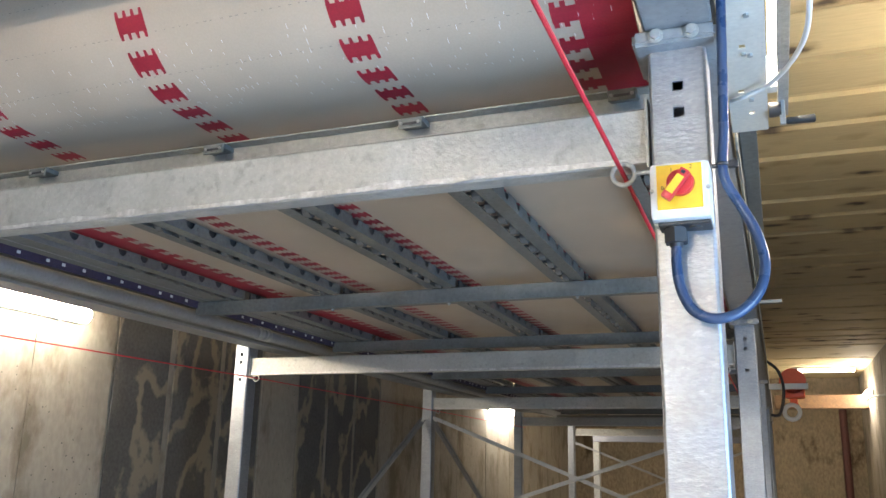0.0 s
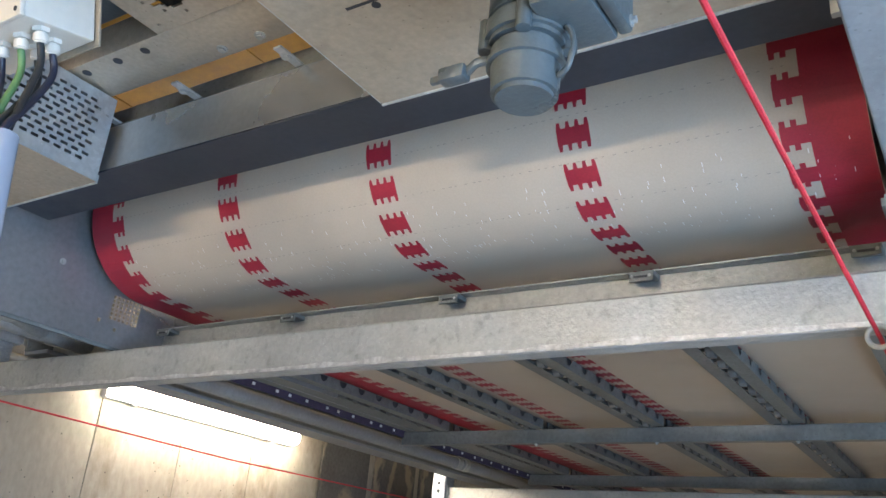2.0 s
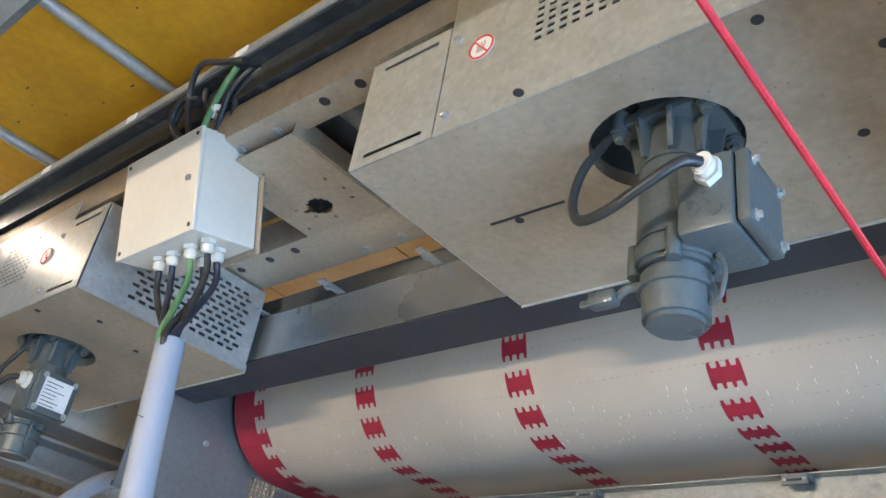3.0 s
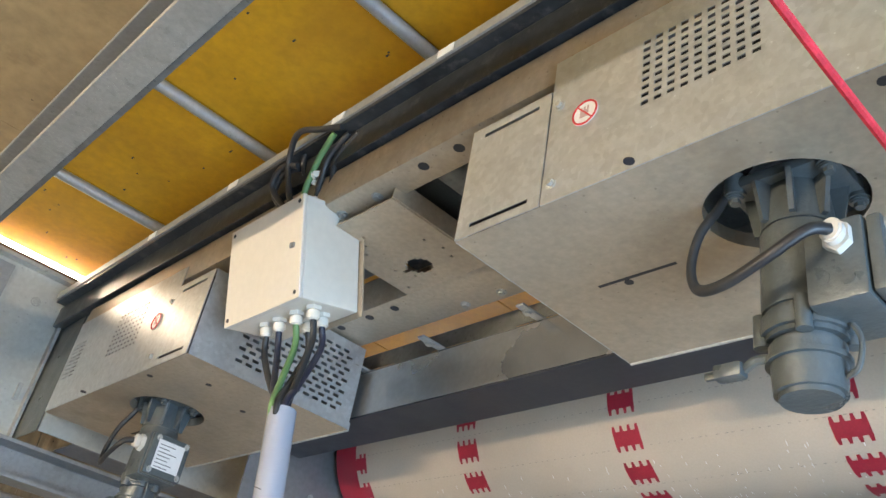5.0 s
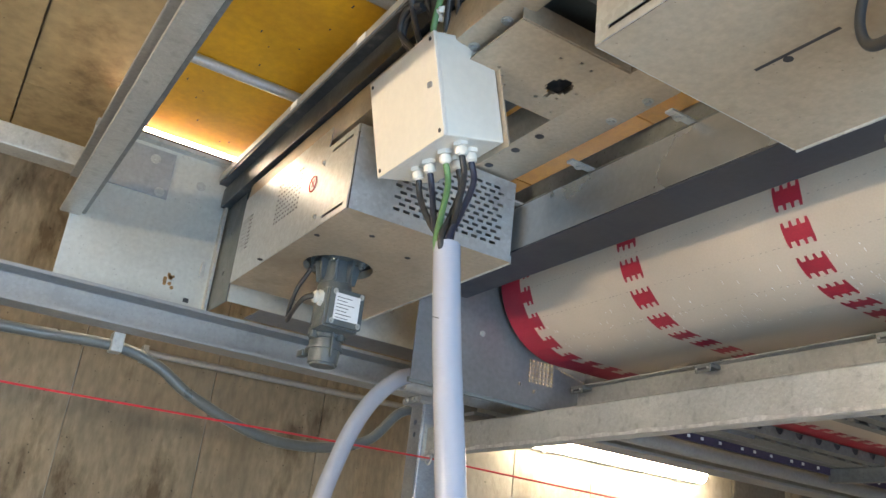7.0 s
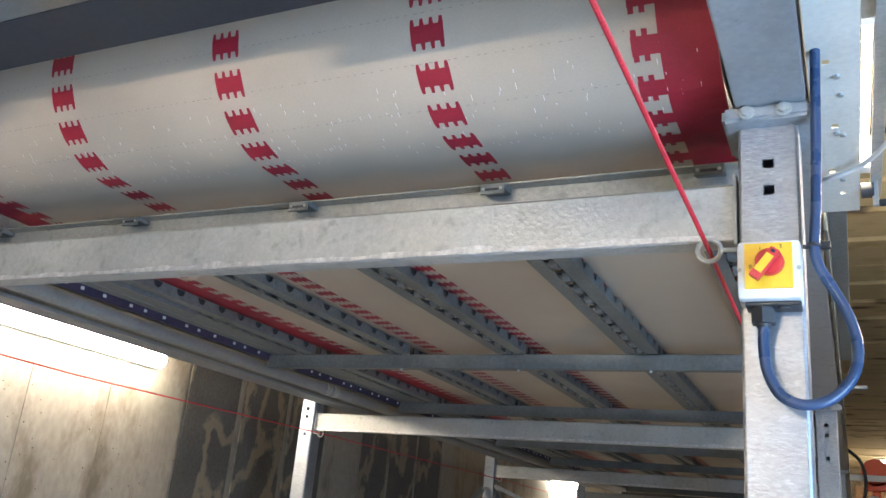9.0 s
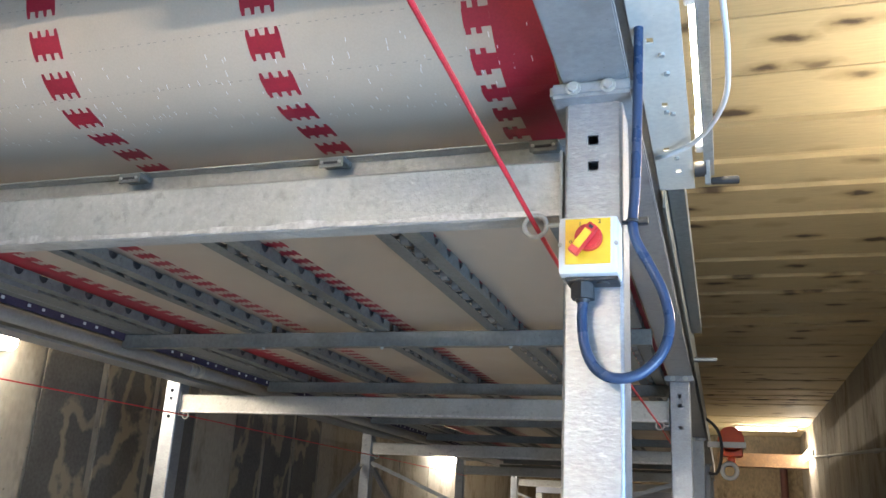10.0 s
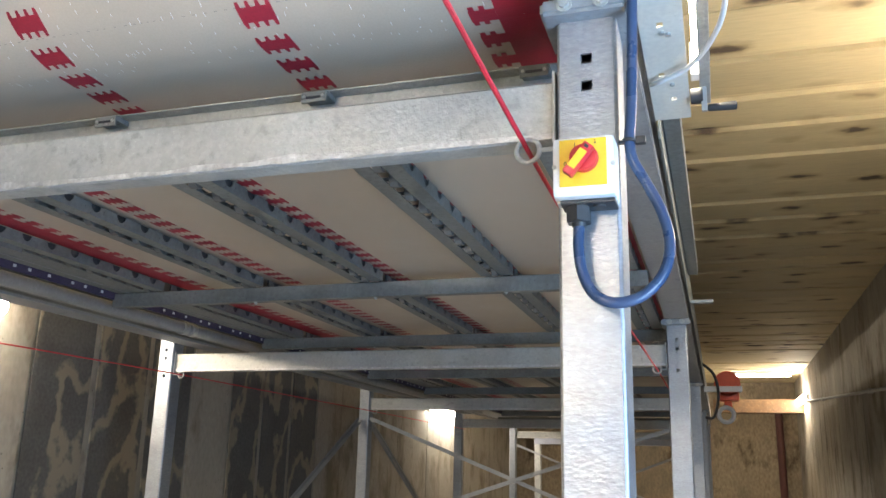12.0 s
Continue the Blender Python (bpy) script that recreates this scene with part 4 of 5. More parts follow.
part("batten", box(-3.05, -3.0, -1.36, -0.6, 3.075, 3.118, 0.003), DARK_WOOD, t)
part("batten", box(-3.11, -3.054, -1.36, -0.6, 3.05, 3.118, 0.003), DARK_WOOD, t)
# Two boards added as shields that keep the tube's spill off the plywood.
part("board", box(-3.215, -3.19, -1.38, -0.6, 3.05, 3.258, 0.003), PLY, t)
part("board", box(-3.189, -3.06, -1.38, -1.365, 3.112, 3.258, 0.003), PLY, t)
t = thing("ceiling_beam", "pale galvanised angle beam along the ceiling panels, web coloured as shaded", "beam")
# Web takes the darker zinc: the unlit face is put into its colour.
part("angle", box(-2.93, 0.45, -1.412, -1.398, 2.71, 2.84, 0.003), GALV_DARK, t)
part("lower_flange", box(-2.93, 0.45, -1.48, -1.413, 2.70, 2.712, 0.003), GALV, t)
part("upper_flange", box(-2.93, 0.45, -1.48, -1.413, 2.83, 2.842, 0.003), GALV_DULL, t)
for p in ((-2.5, 2.76), (-2.62, 2.80)):
    bolt((p[0], -1.398, p[1]), (0, 1, 0), 0.01, t)
t = thing("side_rail", "pale galvanised channel fixed across to the wall", "beam")
part("channel", box(-3.10, -3.0, -2.6, -1.42, 2.90, 2.98, 0.006), GALV, t)
part("slot", box(-2.9995, -2.999, -1.9, -1.75, 2.93, 2.936), INK, t)
part("bracket", box(-3.06, -3.03, -2.5, -2.44, 2.98, 3.26, 0.002), GALV, t)

# ---- galvanised hatch at the side ----
t = thing("hatch_panel", "galvanised sheet-steel side hatch with flange, bolts and rust spot", "panel")
part("sheet", box(-2.942, -2.936, -1.446, -0.93, 2.474, 3.06, 0.001), HATCH, t)
part("edge_flange", box(-2.936, -2.90, -0.94, -0.93, 2.474, 3.06, 0.001), GALV, t)
part("top_flange", box(-2.936, -2.895, -1.446, -0.94, 3.045, 3.06, 0.001), GALV, t)
part("bottom_lip", box(-2.936, -2.925, -1.446, -0.94, 2.472, 2.482, 0.001), GALV, t)
part("gusset", box(-2.9355, -2.929, -1.43, -1.15, 2.85, 3.03, 0.001), GALV_DULL, t, "riveted stiffening plate")
for y, z in ((-1.33, 2.96), (-1.20, 2.98), (-1.02, 2.93), (-1.16, 2.86), (-1.37, 2.87)):
    bolt((-2.929, y - 0.02, z + 0.01), (1, 0, 0), 0.012, t)
part("square_hole", box(-2.9358, -2.9348, -1.01, -0.99, 2.498, 2.514), INK, t)
part("latch", box(-2.936, -2.92, -0.975, -0.96, 2.60, 2.66, 0.003), GALV, t)
RED_OXIDE = material("red_oxide_paint", (0.09, 0.03, 0.026), 0.6, 0, 0.2, 8, 0.1, 60)
RUST = material("rust_spot", (0.30, 0.16, 0.06), 0.8, 0, 0.3, 60, 0.1, 200)
b = bmesh.new()
for k in range(14):
    y, z, r = -1.08 + 0.03 * rng.gauss(0, 0.5), 2.565 + 0.03 * rng.gauss(0, 0.5), 0.003 + 0.005 * rng.random()
    cyl((-2.9362, y, z), (-2.9354, y, z), r, 7, bm=b)
part("rust", b, RUST, t, "orange rust speckles")
t = thing("back_panel", "grey sheet-steel panel closing the side of the machine", "panel")
part("sheet", box(-2.70, -2.694, -0.92, 0.10, 2.475, 2.95, 0.001), HATCH, t)
for y, z in ((-0.6, 2.55), (-0.3, 2.6), (-0.15, 2.52)):
    bolt((-2.693, y, z), (1, 0, 0), 0.008, t)
# Dark sheet added across the open gap, as its shade.
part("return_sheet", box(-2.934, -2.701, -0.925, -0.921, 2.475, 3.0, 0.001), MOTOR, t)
part("foot", box(-2.866, -2.701, -0.80, 0.10, 2.474, 2.478, 0.001), SHEET_GREY, t)

# ---- junction box with glands, cables and conduit ----
JM = Matrix.Translation((-1.312, -0.936, 2.546)) @ Matrix.Rotation(radians(14), 4, "X")
t = thing("junction_box", "cream plastic junction box with cable glands below and above", "junction box")
t.matrix_basis = JM
JW, JD, JH = 0.291, 0.15, 0.238
part("body", box(-JW, 0, 0.004, JD, 0, JH, 0.004), PLASTIC_WHITE, t)
lid = part("lid", box(-JW - 0.001, 0.001, -0.006, 0.0035, -0.001, JH + 0.001, 0.003), PLASTIC_WHITE, t)
for x in (-JW + 0.014, -0.014):
    for z in (0.014, JH - 0.014):
        part("screw", cyl((x, -0.0072, z), (x, -0.0055, z), 0.005, 10), INK, lid)
part("chip", box(-0.052, -0.036, -0.0075, -0.0062, 0.115, 0.127, 0.003, m=Matrix.Rotation(0.1, 4, "Y")), GALV_DULL, lid, "grey scuffed spot")
part("back_plate", box(-0.15, 0.012, JD + 0.002, JD + 0.006, -0.012, 0.40, 0.001), SHEET_DUSTY, t, "steel carrying bracket")
GL = [(-0.20, 0.05, RUBBER), (-0.15, 0.05, NAVY), (-0.085, 0.05, GREEN_CABLE), (-0.11, 0.10, RUBBER), (-0.06, 0.10, NAVY), (-0.03, 0.055, RUBBER)]
JI = JM.inverted()
CT = Vector((-1.31, -0.905, 2.305))
for k, (x, y, mat) in enumerate(GL):
    b = cyl((x, y, 0), (x, y, -0.009), 0.018, 6)
    cyl((x, y, -0.009), (x, y, -0.030), 0.014, 16, bevel=0.003, bm=b)
    part("cable_gland", b, PLASTIC_WHITE, t, "cream cable gland", True)
    c = JI @ (CT + Vector((0.016 * math.cos(k * 1.05 + 2.2), 0.014 * math.sin(k * 1.05 + 2.2), -0.03)))
    a = Vector((x, y, -0.028))
    part("cable", sweep([a, a + Vector((0, 0, -0.05)), a.lerp(c, 0.55) + Vector((0, -0.004, -0.01)), c + Vector((0, 0, 0.04)), c], 0.0072, 10), mat, t, "flexible control cable", True)
for k, (x, y) in enumerate(((-0.09, 0.05), (-0.05, 0.06), (-0.02, 0.07), (-0.06, 0.11))):
    b = cyl((x, y, JH), (x, y, JH + 0.010), 0.016, 6)
    cyl((x, y, JH + 0.010), (x, y, JH + 0.028), 0.013, 14, bevel=0.003, bm=b)
    part("cable_gland", b, PLASTIC_WHITE, t, "cream cable gland", True)
tops = [((-0.09, 0.05), GREEN_CABLE, [(0.0, 0.0, 0.06), (0.045, 0.0, 0.13), (0.10, 0.0, 0.185)]),
        ((-0.05, 0.06), RUBBER, [(0.0, 0.0, 0.06), (0.03, 0.0, 0.13), (0.09, 0.01, 0.18)]),
        ((-0.02, 0.07), RUBBER, [(0.0, 0.0, 0.05), (0.015, 0.0, 0.12), (0.08, 0.01, 0.175)]),
        ((-0.06, 0.11), RUBBER, [(-0.06, -0.03, 0.09), (-0.075, -0.04, 0.19), (0.0, -0.04, 0.235), (0.09, -0.03, 0.20), (0.15, 0, 0.18)]),
        ((-0.11, 0.04), RUBBER, [(-0.035, 0.0, 0.06), (-0.045, 0.0, 0.17), (0.02, -0.02, 0.225), (0.10, -0.01, 0.20), (0.16, 0, 0.18)]),
        ((-0.13, 0.05), RUBBER, [(-0.06, 0.0, 0.05), (-0.09, -0.01, 0.12), (-0.05, -0.01, 0.165), (0.0, 0.0, 0.15)]),
        ((-0.15, 0.06), RUBBER, [(-0.05, 0.0, 0.04), (-0.075, -0.01, 0.10), (-0.04, -0.01, 0.15), (0.01, 0.0, 0.15)])]
for (x, y), mat, way in tops:
    a = Vector((x, y, JH + 0.015))
    part("cable", sweep([a] + [a + Vector((w[0] + 0.015, w[1], w[2] * 0.78)) for w in way], 0.0075, 10), mat, t, "flexible control cable", True)
b = bmesh.new()
for k in range(6):
    p = Vector((-0.06 + 0.05 * rng.random(), 0.05 + 0.04 * rng.random(), JH + 0.055 + 0.05 * rng.random()))
    box(-0.011, 0.011, -0.005, 0.005, -0.007, 0.007, 0.002, m=Matrix.Translation(p) @ Euler((rng.random(), rng.random(), rng.random() * 3)).to_matrix().to_4x4(), bm=b)
part("connectors", b, PLASTIC_WHITE, t, "loose white terminal connectors")
t = thing("vertical_conduit", "pale grey plastic conduit rising to the junction box", "conduit")
CB = Vector((-1.155, -0.905, 1.60))
part("tube", sweep([CT, CT.lerp(CB, 0.3) + Vector((-0.004, 0, 0)), CT.lerp(CB, 0.65) + Vector((0.002, 0, 0)), CB, CB + Vector((0.06, 0.01, -0.6)), CB + Vector((0.08, 0.02, -1.595))], 0.0275, 20), CONDUIT, t, smooth=True)
part("marking", box(-0.012, 0.012, -0.0285, -0.0265, -0.0008, 0.0008, m=Matrix.Translation(CT.lerp(CB, 0.23)) @ Matrix.Rotation(0.3, 4, "Y")), INK, t)
t = thing("bent_conduit", "pale grey plastic hose bending down from the cable pipe", "conduit")
part("tube", sweep([(-2.50, -0.19, 2.335), (-2.47, -0.29, 2.325), (-2.45, -0.38, 2.28), (-2.43, -0.48, 2.17), (-2.41, -0.56, 2.0), (-2.39, -0.62, 1.75), (-2.37, -0.64, 1.2), (-2.36, -0.64, 0.01)], 0.0275, 18), CONDUIT, t, smooth=True)
part("coupling", cyl((-2.52, -0.14, 2.337), (-2.50, -0.20, 2.335), 0.036, 18, bevel=0.004), GALV, t, smooth=True)
part("stub", cyl((-2.62, 0.04, 2.332), (-2.52, -0.14, 2.337), 0.03, 16), GALV_DULL, t, smooth=True)

# ---- isolator switch on the near post, its cable and the pull rope ----
t = thing("isolator_switch", "grey isolator switch with yellow plate and red handle", "switch")
t.location = (0.002, 0, 1.995)
part("back_box", box(0, 0.096, -0.03, -0.001, 0, 0.098, 0.006), PLASTIC_GREY, t, smooth=True)
part("cover", box(0.0, 0.096, -0.062, -0.0305, 0, 0.098, 0.009), PLASTIC_GREY, t, smooth=True)
plate = part("yellow_plate", box(0.012, 0.084, -0.0645, -0.0625, 0.016, 0.092, 0.0006), YELLOW_PLATE, t, "yellow legend plate")
for x, z in ((0.0035, 0.05), (0.0925, 0.05)):
    part("cover_screw", cyl((x, -0.060, z), (x, -0.0628, z), 0.0035, 12), GALV, t)
knob = part("knob", cyl((0.050, -0.0648, 0.058), (0.050, -0.078, 0.058), 0.0225, 32, 0.021, bevel=0.002), RED_KNOB, t, "red round rotary knob", True)
hm = Matrix.Translation((0.050, -0.078, 0.058)) @ Matrix.Rotation(radians(38), 4, "Y")
b = box(-0.0085, 0.0085, -0.016, 0.0, -0.038, 0.019, 0.003)
bmesh.ops.transform(b, matrix=hm, verts=b.verts)
part("handle", b, RED_KNOB, knob, "red lever handle", True)
b = box(-0.0065, 0.0065, -0.0172, -0.0155, -0.027, 0.006, 0.0005)
bmesh.ops.transform(b, matrix=hm, verts=b.verts)
part("insert", b, YELLOW_PLATE, knob, "yellow insert")
b = box(-0.0035, 0.0035, -0.0174, -0.012, 0.010, 0.015)
bmesh.ops.transform(b, matrix=hm, verts=b.verts)
part("lock_hole", b, INK, knob)


def lettering(text, size, m, mat, parent):
    cu = bpy.data.curves.new("lettering", "FONT")
    cu.body, cu.size, cu.extrude, cu.align_x = text, size, 0.0003, "CENTER"
    ob = bpy.data.objects.new("lettering", cu)
    scene.collection.objects.link(ob)
    me = bpy.data.meshes.new_from_object(ob.evaluated_get(bpy.context.evaluated_depsgraph_get()))
    bpy.data.objects.remove(ob)
    me.materials.clear()
    me.materials.append(mat)
    o2 = new("lettering", me)
    o2.parent = parent
    o2.matrix_basis = m
    return o2


for ch, x, z in (("0", 0.021, 0.050), ("1", 0.036, 0.080), ("2", 0.067, 0.083)):
    lettering(ch, 0.009, Matrix.Translation((x, -0.0650, z)) @ Matrix.Rotation(radians(90), 4, "X"), INK, plate)
b = cyl((0.036, -0.033, -0.001), (0.036, -0.033, -0.010), 0.015, 16)
cyl((0.036, -0.033, -0.010), (0.036, -0.033, -0.034), 0.0200, 6, bevel=0.001, bm=b)
cyl((0.036, -0.033, -0.030), (0.036, -0.033, -0.040), 0.013, 16, 0.010, bm=b)
part("cable_gland", b, RUBBER, t, "black plastic cable gland", True)
part("base_seal", box(0.010, 0.094, -0.050, -0.003, -0.007, -0.0005, 0.002), RUBBER, t, "black strip under the switch base")
part("blank_plug", cyl((0.068, -0.033, -0.007), (0.068, -0.033, -0.010), 0.010, 16), RUBBER, t)
t = thing("blue_cable", "thick dark blue cable looping from the switch up the post", "cable")
way = [(0.038, -0.033, 1.957), (0.037, -0.034, 1.925), (0.042, -0.038, 1.885), (0.060, -0.045, 1.848), (0.092, -0.05, 1.832), (0.130, -0.045, 1.842), (0.160, -0.035, 1.875), (0.171, -0.025, 1.920), (0.163, -0.018, 1.97), (0.142, -0.015, 2.02), (0.122, -0.02, 2.06), (0.117, -0.02, 2.095), (0.122, -0.02, 2.16), (0.128, -0.03, 2.30), (0.133, -0.045, 2.44), (0.14, -0.06, 2.62), (0.14, -0.05, 2.9), (0.14, -0.02, 3.43)]
part("sheath", sweep(way, 0.0085, 14, 10), BLUE_CABLE, t, smooth=True)
part("tie", ring((0.117, -0.02, 2.093), (0.1, 0.1, 1), 0.0095, 0.003), RUBBER, t)
b = box(0.10, 0.112, -0.024, -0.016, 2.090, 2.095)
box(0.126, 0.142, -0.027, -0.015, 2.087, 2.099, 0.002, bm=b)
part("tie_tail", b, RUBBER, t)
for y in (0.012, 3.092, 6.182):
    for x, s in ((-0.051, 1), (PX0 + PW + 0.057, -1)):
        t = thing("eye_bolt", "zinc eye bolt guiding the red pull rope", "eye bolt", "eye bolts of the pull rope")
        part("eye", ring((x, y, 2.105), (0.0, 1, 0.0), 0.0195, 0.0046), GALV, t, smooth=True)
        part("shank", cyl((x + s * 0.022, y, 2.105), (x + s * 0.052, y, 2.105), 0.0042, 10), GALV, t, smooth=True)
t = thing("pull_rope", "thin red emergency pull rope through eye bolts", "rope", "pull ropes")
part("cord", sweep([(-0.145, -1.85, 2.36), (-0.12, -1.20, 2.275), (-0.09, -0.55, 2.20), (-0.051, 0.012, 2.105), (-0.053, 1.6, 2.085), (-0.051, 3.092, 2.105), (-0.051, 6.182, 2.105), (-0.057, 9.2, 2.10)], 0.0042, 8, 4, straight=True), RED_ROPE, t, smooth=True)
t = thing("pull_rope", "thin red emergency pull rope along the wall side", "rope", "pull ropes")
part("cord", sweep([(-2.823, -3.2, 2.10), (-2.823, -1.46, 2.092), (-2.823, 0.012, 2.108), (-2.823, 1.17, 2.088), (-2.823, 3.092, 2.105), (-2.823, 6.182, 2.105), (-2.823, 9.2, 2.10)], 0.0035, 8, 4, straight=True), RED_ROPE, t, smooth=True)
t = thing("wall_bracket", "rope anchor on the wall", "bracket")
part("hook", box(-2.83, -2.815, -3.22, -3.19, 2.09, 2.11, 0.002), GALV, t)

# ---- passage side: plate, rail, crank, white cable, strut ----
t = thing("slide_plate", "galvanised slide plate with bolts, coloured pale as lamplit, beside the long beam", "panel")
hs = [(0.03, 0.30), (0.03, 0.55), (0.04, 0.80), (0.03, 1.02), (0.05, 1.15)]
# Sheet coloured pale and warm to carry the nearby lamp's light.
part("sheet", holed_plate((0.118, -0.55, 2.44), (1, 0, 0), (0, 1, 0), 0.085, 1.27, [(a - 0.006, a + 0.006, c - 0.009, c + 0.009) for a, c in hs], 0.003), LAMPLIT_SHEET, t)
part("side", box(0.118, 0.121, -0.55, 0.72, 2.444, 2.50, 0.001), SHEET, t)
for x, y in ((0.165, 0.05), (0.17, 0.12), (0.16, 0.28), (0.172, 0.29), (0.168, 0.52)):
    bolt((x, y, 2.44), (0, 0, -1), 0.006, t)
# Ribbed white cable, drawn as a glowing tube between added holders.
t = thing("white_cable_glow", "ribbed white cable drawn as a glowing tube above the slide plate", "lamp")
part("tube", cyl((0.222, 0.05, 2.56), (0.222, 0.72, 2.60), 0.009, 14), TUBE, t, smooth=True)
part("holder", box(0.206, 0.238, 0.0, 0.05, 2.53, 2.62, 0.004), PLASTIC_GREY, t)
part("holder", box(0.206, 0.238, 0.72, 0.76, 2.55, 2.64, 0.004), PLASTIC_GREY, t)
t = thing("guide_rail", "thin galvanised rail hanging beside the slide plate", "rail")
part("bar", box(0.226, 0.250, -0.5, 0.70, 2.46, 2.475, 0.002), GALV, t)
part("hanger", box(0.205, 0.249, -0.12, -0.06, 2.475, 2.52, 0.002), GALV, t)
t = thing("crank_handle", "steel crank with black plastic grip", "crank")
part("arm", box(0.228, 0.241, 0.60, 0.612, 2.40, 2.475, 0.002), GALV, t)
part("boss", cyl((0.205, 0.606, 2.44), (0.232, 0.606, 2.44), 0.018, 16), RUBBER, t, smooth=True)
part("grip", cyl((0.241, 0.606, 2.408), (0.305, 0.606, 2.408), 0.0085, 16, 0.0105, bevel=0.002), RUBBER, t, "black ribbed grip", True)
t = thing("white_cable", "white flexible cable hanging in a loop", "cable")
part("sheath", sweep([(0.125, 0.50, 2.43), (0.15, 0.46, 2.418), (0.20, 0.42, 2.42), (0.245, 0.33, 2.42), (0.275, 0.20, 2.42), (0.278, 0.05, 2.43), (0.27, -0.1, 2.46), (0.262, -0.25, 2.56), (0.26, -0.3, 2.8), (0.26, -0.3, 3.43)], 0.0055, 10), WHITE_CABLE, t, smooth=True)
t = thing("support_strut", "short galvanised strut sticking out over the passage", "bracket")
part("arm", box(0.118, 0.235, 2.90, 2.94, 2.40, 2.415, 0.003), GALV_DULL, t)
t = thing("side_strip", "long dark galvanised strip on the outer side of the long beam", "strip")
part("strip", box(0.121, 0.128, 0.75, 12.5, 2.40, 2.56, 0.001), GALV_DARK, t)
part("brush", box(0.130, 0.175, 0.78, 2.6, 2.47, 2.53, 0.003), GALV_DARK, t)
t = thing("chain_hoist", "orange-red chain hoist with grey hook wheel on the frame", "hoist")
HX, HYY, HZZ = 0.315, 6.3, 2.33
b = cyl((HX, HYY - 0.09, HZZ + 0.02), (HX, HYY + 0.09, HZZ + 0.02), 0.105, 24, bevel=0.02)
box(HX - 0.07, HX + 0.09, HYY - 0.07, HYY + 0.07, HZZ - 0.12, HZZ + 0.02, 0.02, bm=b)
part("body", b, ORANGE, t, smooth=True)
part("support_arm", box(0.128, 0.43, HYY - 0.17, HYY - 0.12, HZZ - 0.055, HZZ - 0.01, 0.004), PLASTIC_GREY, t, "white painted arm")
part("hook_block", box(HX - 0.03, HX + 0.03, HYY - 0.03, HYY + 0.03, HZZ - 0.19, HZZ - 0.12, 0.01), ORANGE, t)
part("wheel", ring((HX - 0.02, HYY - 0.05, HZZ - 0.235), (0.2, 1, 0), 0.06, 0.018), PLASTIC_GREY, t, smooth=True)
part("hose", sweep([(0.12, HYY - 0.25, HZZ + 0.17), (0.21, HYY - 0.25, HZZ + 0.08), (0.24, HYY - 0.25, HZZ - 0.08), (0.20, HYY - 0.25, HZZ - 0.26), (0.13, HYY - 0.25, HZZ - 0.27)], 0.012, 10), RUBBER, t, smooth=True)
t = thing("wall_conduit", "thin grey conduit climbing along the passage wall", "conduit")
part("tube", sweep([(XW - 0.03, 1.8, 2.05), (XW - 0.03, 6.0, 2.32), (XW - 0.03, 10.0, 2.58), (XW - 0.03, 14.2, 2.86)], 0.018, 10, straight=True), GALV_DULL, t, smooth=True)
for y, z in ((3.9, 2.185), (8.0, 2.45), (12.0, 2.71)):
    part("saddle", box(XW - 0.05, XW, y, y + 0.03, z - 0.025, z + 0.025, 0.003), GALV, t)
t = thing("ceiling_tube", "lit fluorescent tube under the far timber ceiling", "lamp")
part("tube", cyl((0.5, 15.0, 3.38), (1.5, 15.0, 3.38), 0.025, 12), TUBE_SLIT, t, smooth=True)
part("base", box(0.48, 1.52, 14.98, 15.02, 3.41, 3.436, 0.002), PLASTIC_GREY, t)

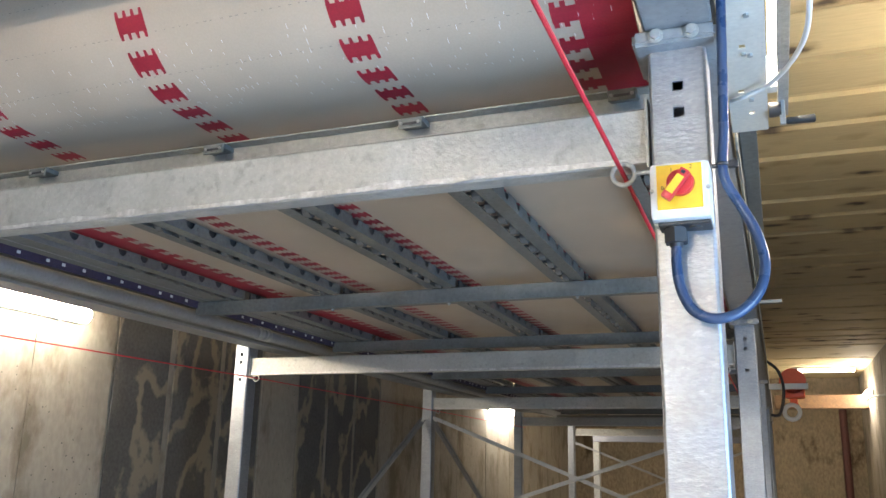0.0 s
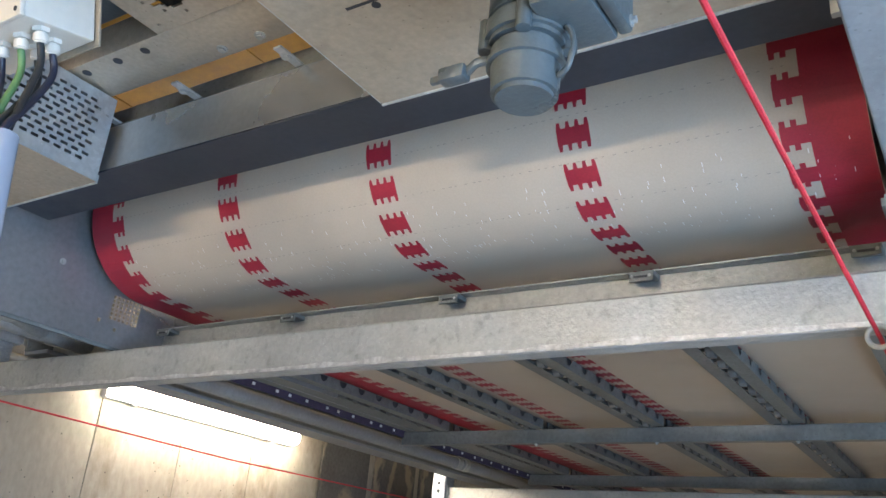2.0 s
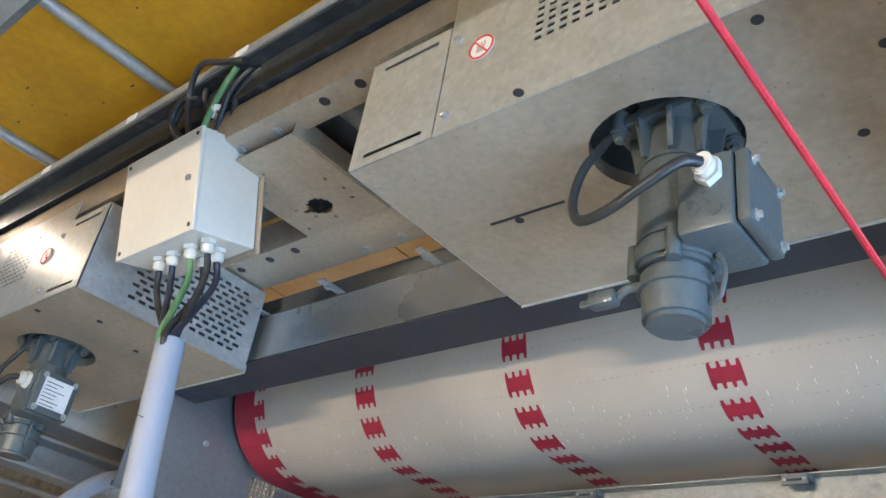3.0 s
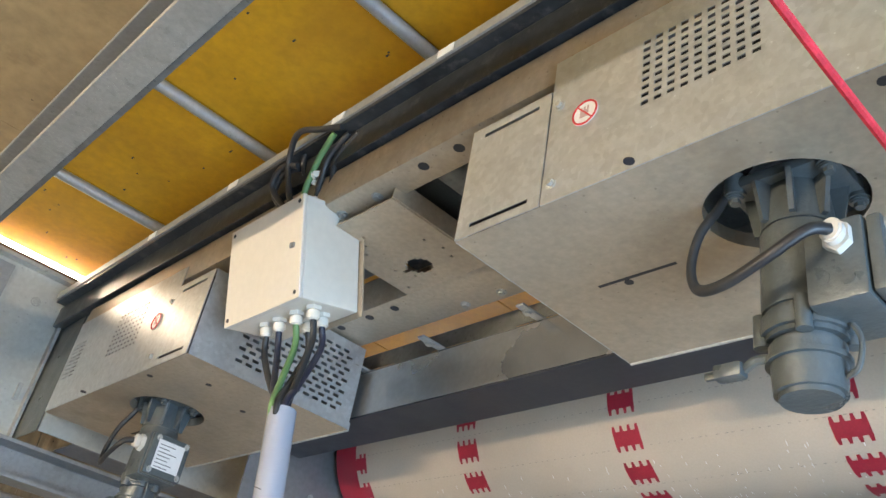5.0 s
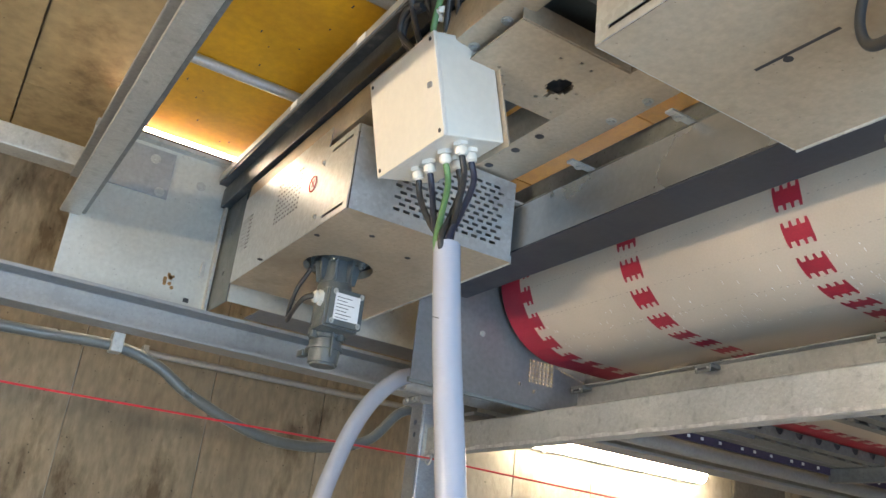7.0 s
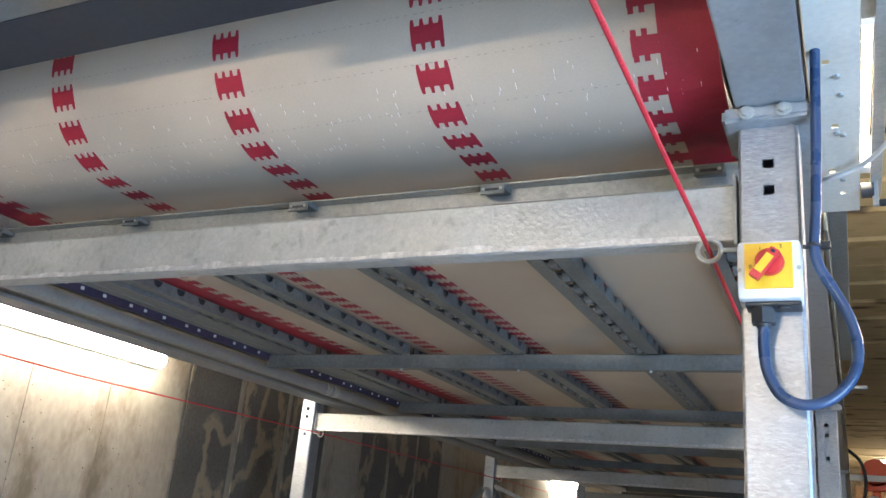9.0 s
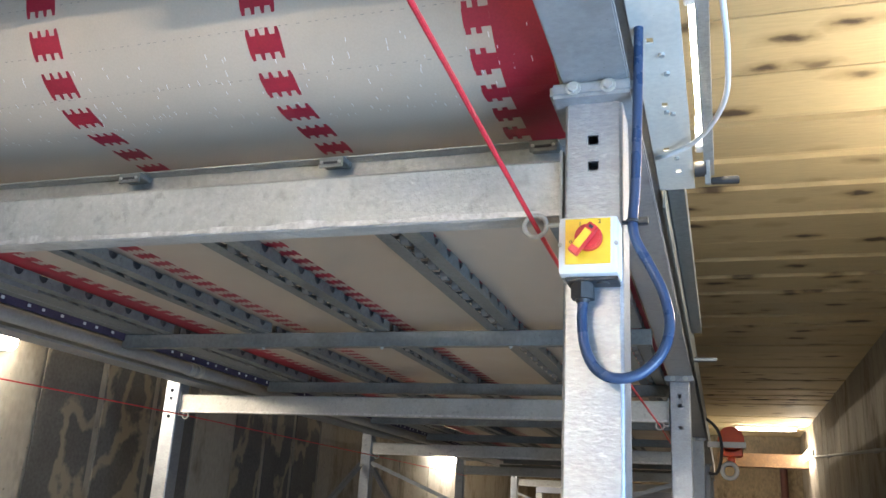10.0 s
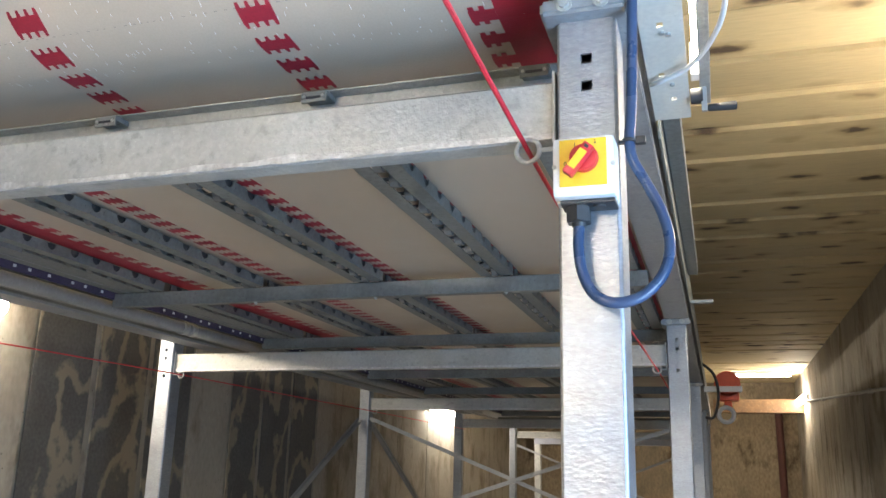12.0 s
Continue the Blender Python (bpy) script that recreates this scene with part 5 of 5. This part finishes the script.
# ---- wall side: hose on the wall and thin pipe ----
t = thing("black_hose", "thick black cable sagging along the long beam", "cable")
part("sheath", sweep([(-3.02, -3.0, 2.30), (-3.02, -1.9, 2.29), (-3.02, -1.5, 2.297), (-3.02, -1.18, 2.309), (-3.02, -1.02, 2.27), (-3.02, -0.88, 2.19), (-3.02, -0.61, 2.10), (-3.02, -0.36, 2.098), (-3.02, -0.16, 2.16), (-3.02, -0.02, 2.30), (-3.02, 0.15, 2.33)], 0.020, 12), MOTOR, t, smooth=True)
part("clamp", box(-3.045, -2.985, -1.20, -1.16, 2.285, 2.352, 0.004), GALV, t)
t = thing("wall_pipe", "thin grey pipe along the concrete wall", "pipe")
part("tube", cyl((XL + 0.04, -3.2, 2.47), (XL + 0.04, 1.1, 2.52), 0.016, 12), GALV_DULL, t, smooth=True)
for y in (-2.4, -0.9, 0.6):
    part("saddle", box(XL, XL + 0.055, y, y + 0.025, 2.45, 2.53, 0.003), GALV, t)
tagged(part("trim_downstand", box(0.16, XW, 15.25, 15.5, 2.74, 2.98, 0.01), DARK_WOOD), "brown timber downstand across the far passage", "beam", kind="structure")
t = thing("rust_red_pipe", "rust-red painted pipe down the far wall", "pipe")
part("tube", cyl((1.36, 16.72, 0.0), (1.36, 16.72, 2.86), 0.07, 16), RED_OXIDE, t, smooth=True)
# far machinery beyond the last bays
t = thing("far_machine_frame", "grey-blue machine frame beyond the steel posts", "machine")
part("beam", box(-2.7, 0.1, 12.9, 13.05, 2.05, 2.25, 0.01), CONDUIT, t)
part("beam", box(-2.7, 0.1, 10.4, 10.5, 2.27, 2.33, 0.006), GALV_DARK, t)
part("leg", box(-2.7, -2.6, 12.92, 13.03, 0, 2.05, 0.004), GALV, t)
part("leg", box(-0.3, -0.2, 12.92, 13.03, 0, 2.05, 0.004), GALV, t)

# ---- wall boards ----
def wall_boards(parent, x, side, y0, y1, width, chooser, skip=None):
    y = y0
    while y < y1 - 0.05:
        w = width * (0.92 + 0.16 * rng.random())
        w = min(w, y1 - y)
        if not (skip and skip[0] < y + w and y < skip[1]):
            d = 0.012 * rng.random() * 0.35
            gap = 0.034 if chooser(y + w / 2) == BITUMEN else 0.0025
            part("board_mark", box(x, x - side * (0.011 + 0), y + gap, y + w - gap, 0.002, 3.44, 0.0015, m=Matrix.Translation((side * d, 0, 0))), chooser(y + w / 2), parent)
        y += w


wall_boards(wall_l, XL, 1, Y0, YE, 0.62, lambda y: BITUMEN if 3.05 < y < 5.2 or 5.8 < y < 7.7 else (CONCRETE_WARM if y < 0.9 else CONCRETE))
wall_boards(wall_r, XW, -1, Y0, YE, 0.30, lambda y: CONCRETE, (-2.3, -0.7))
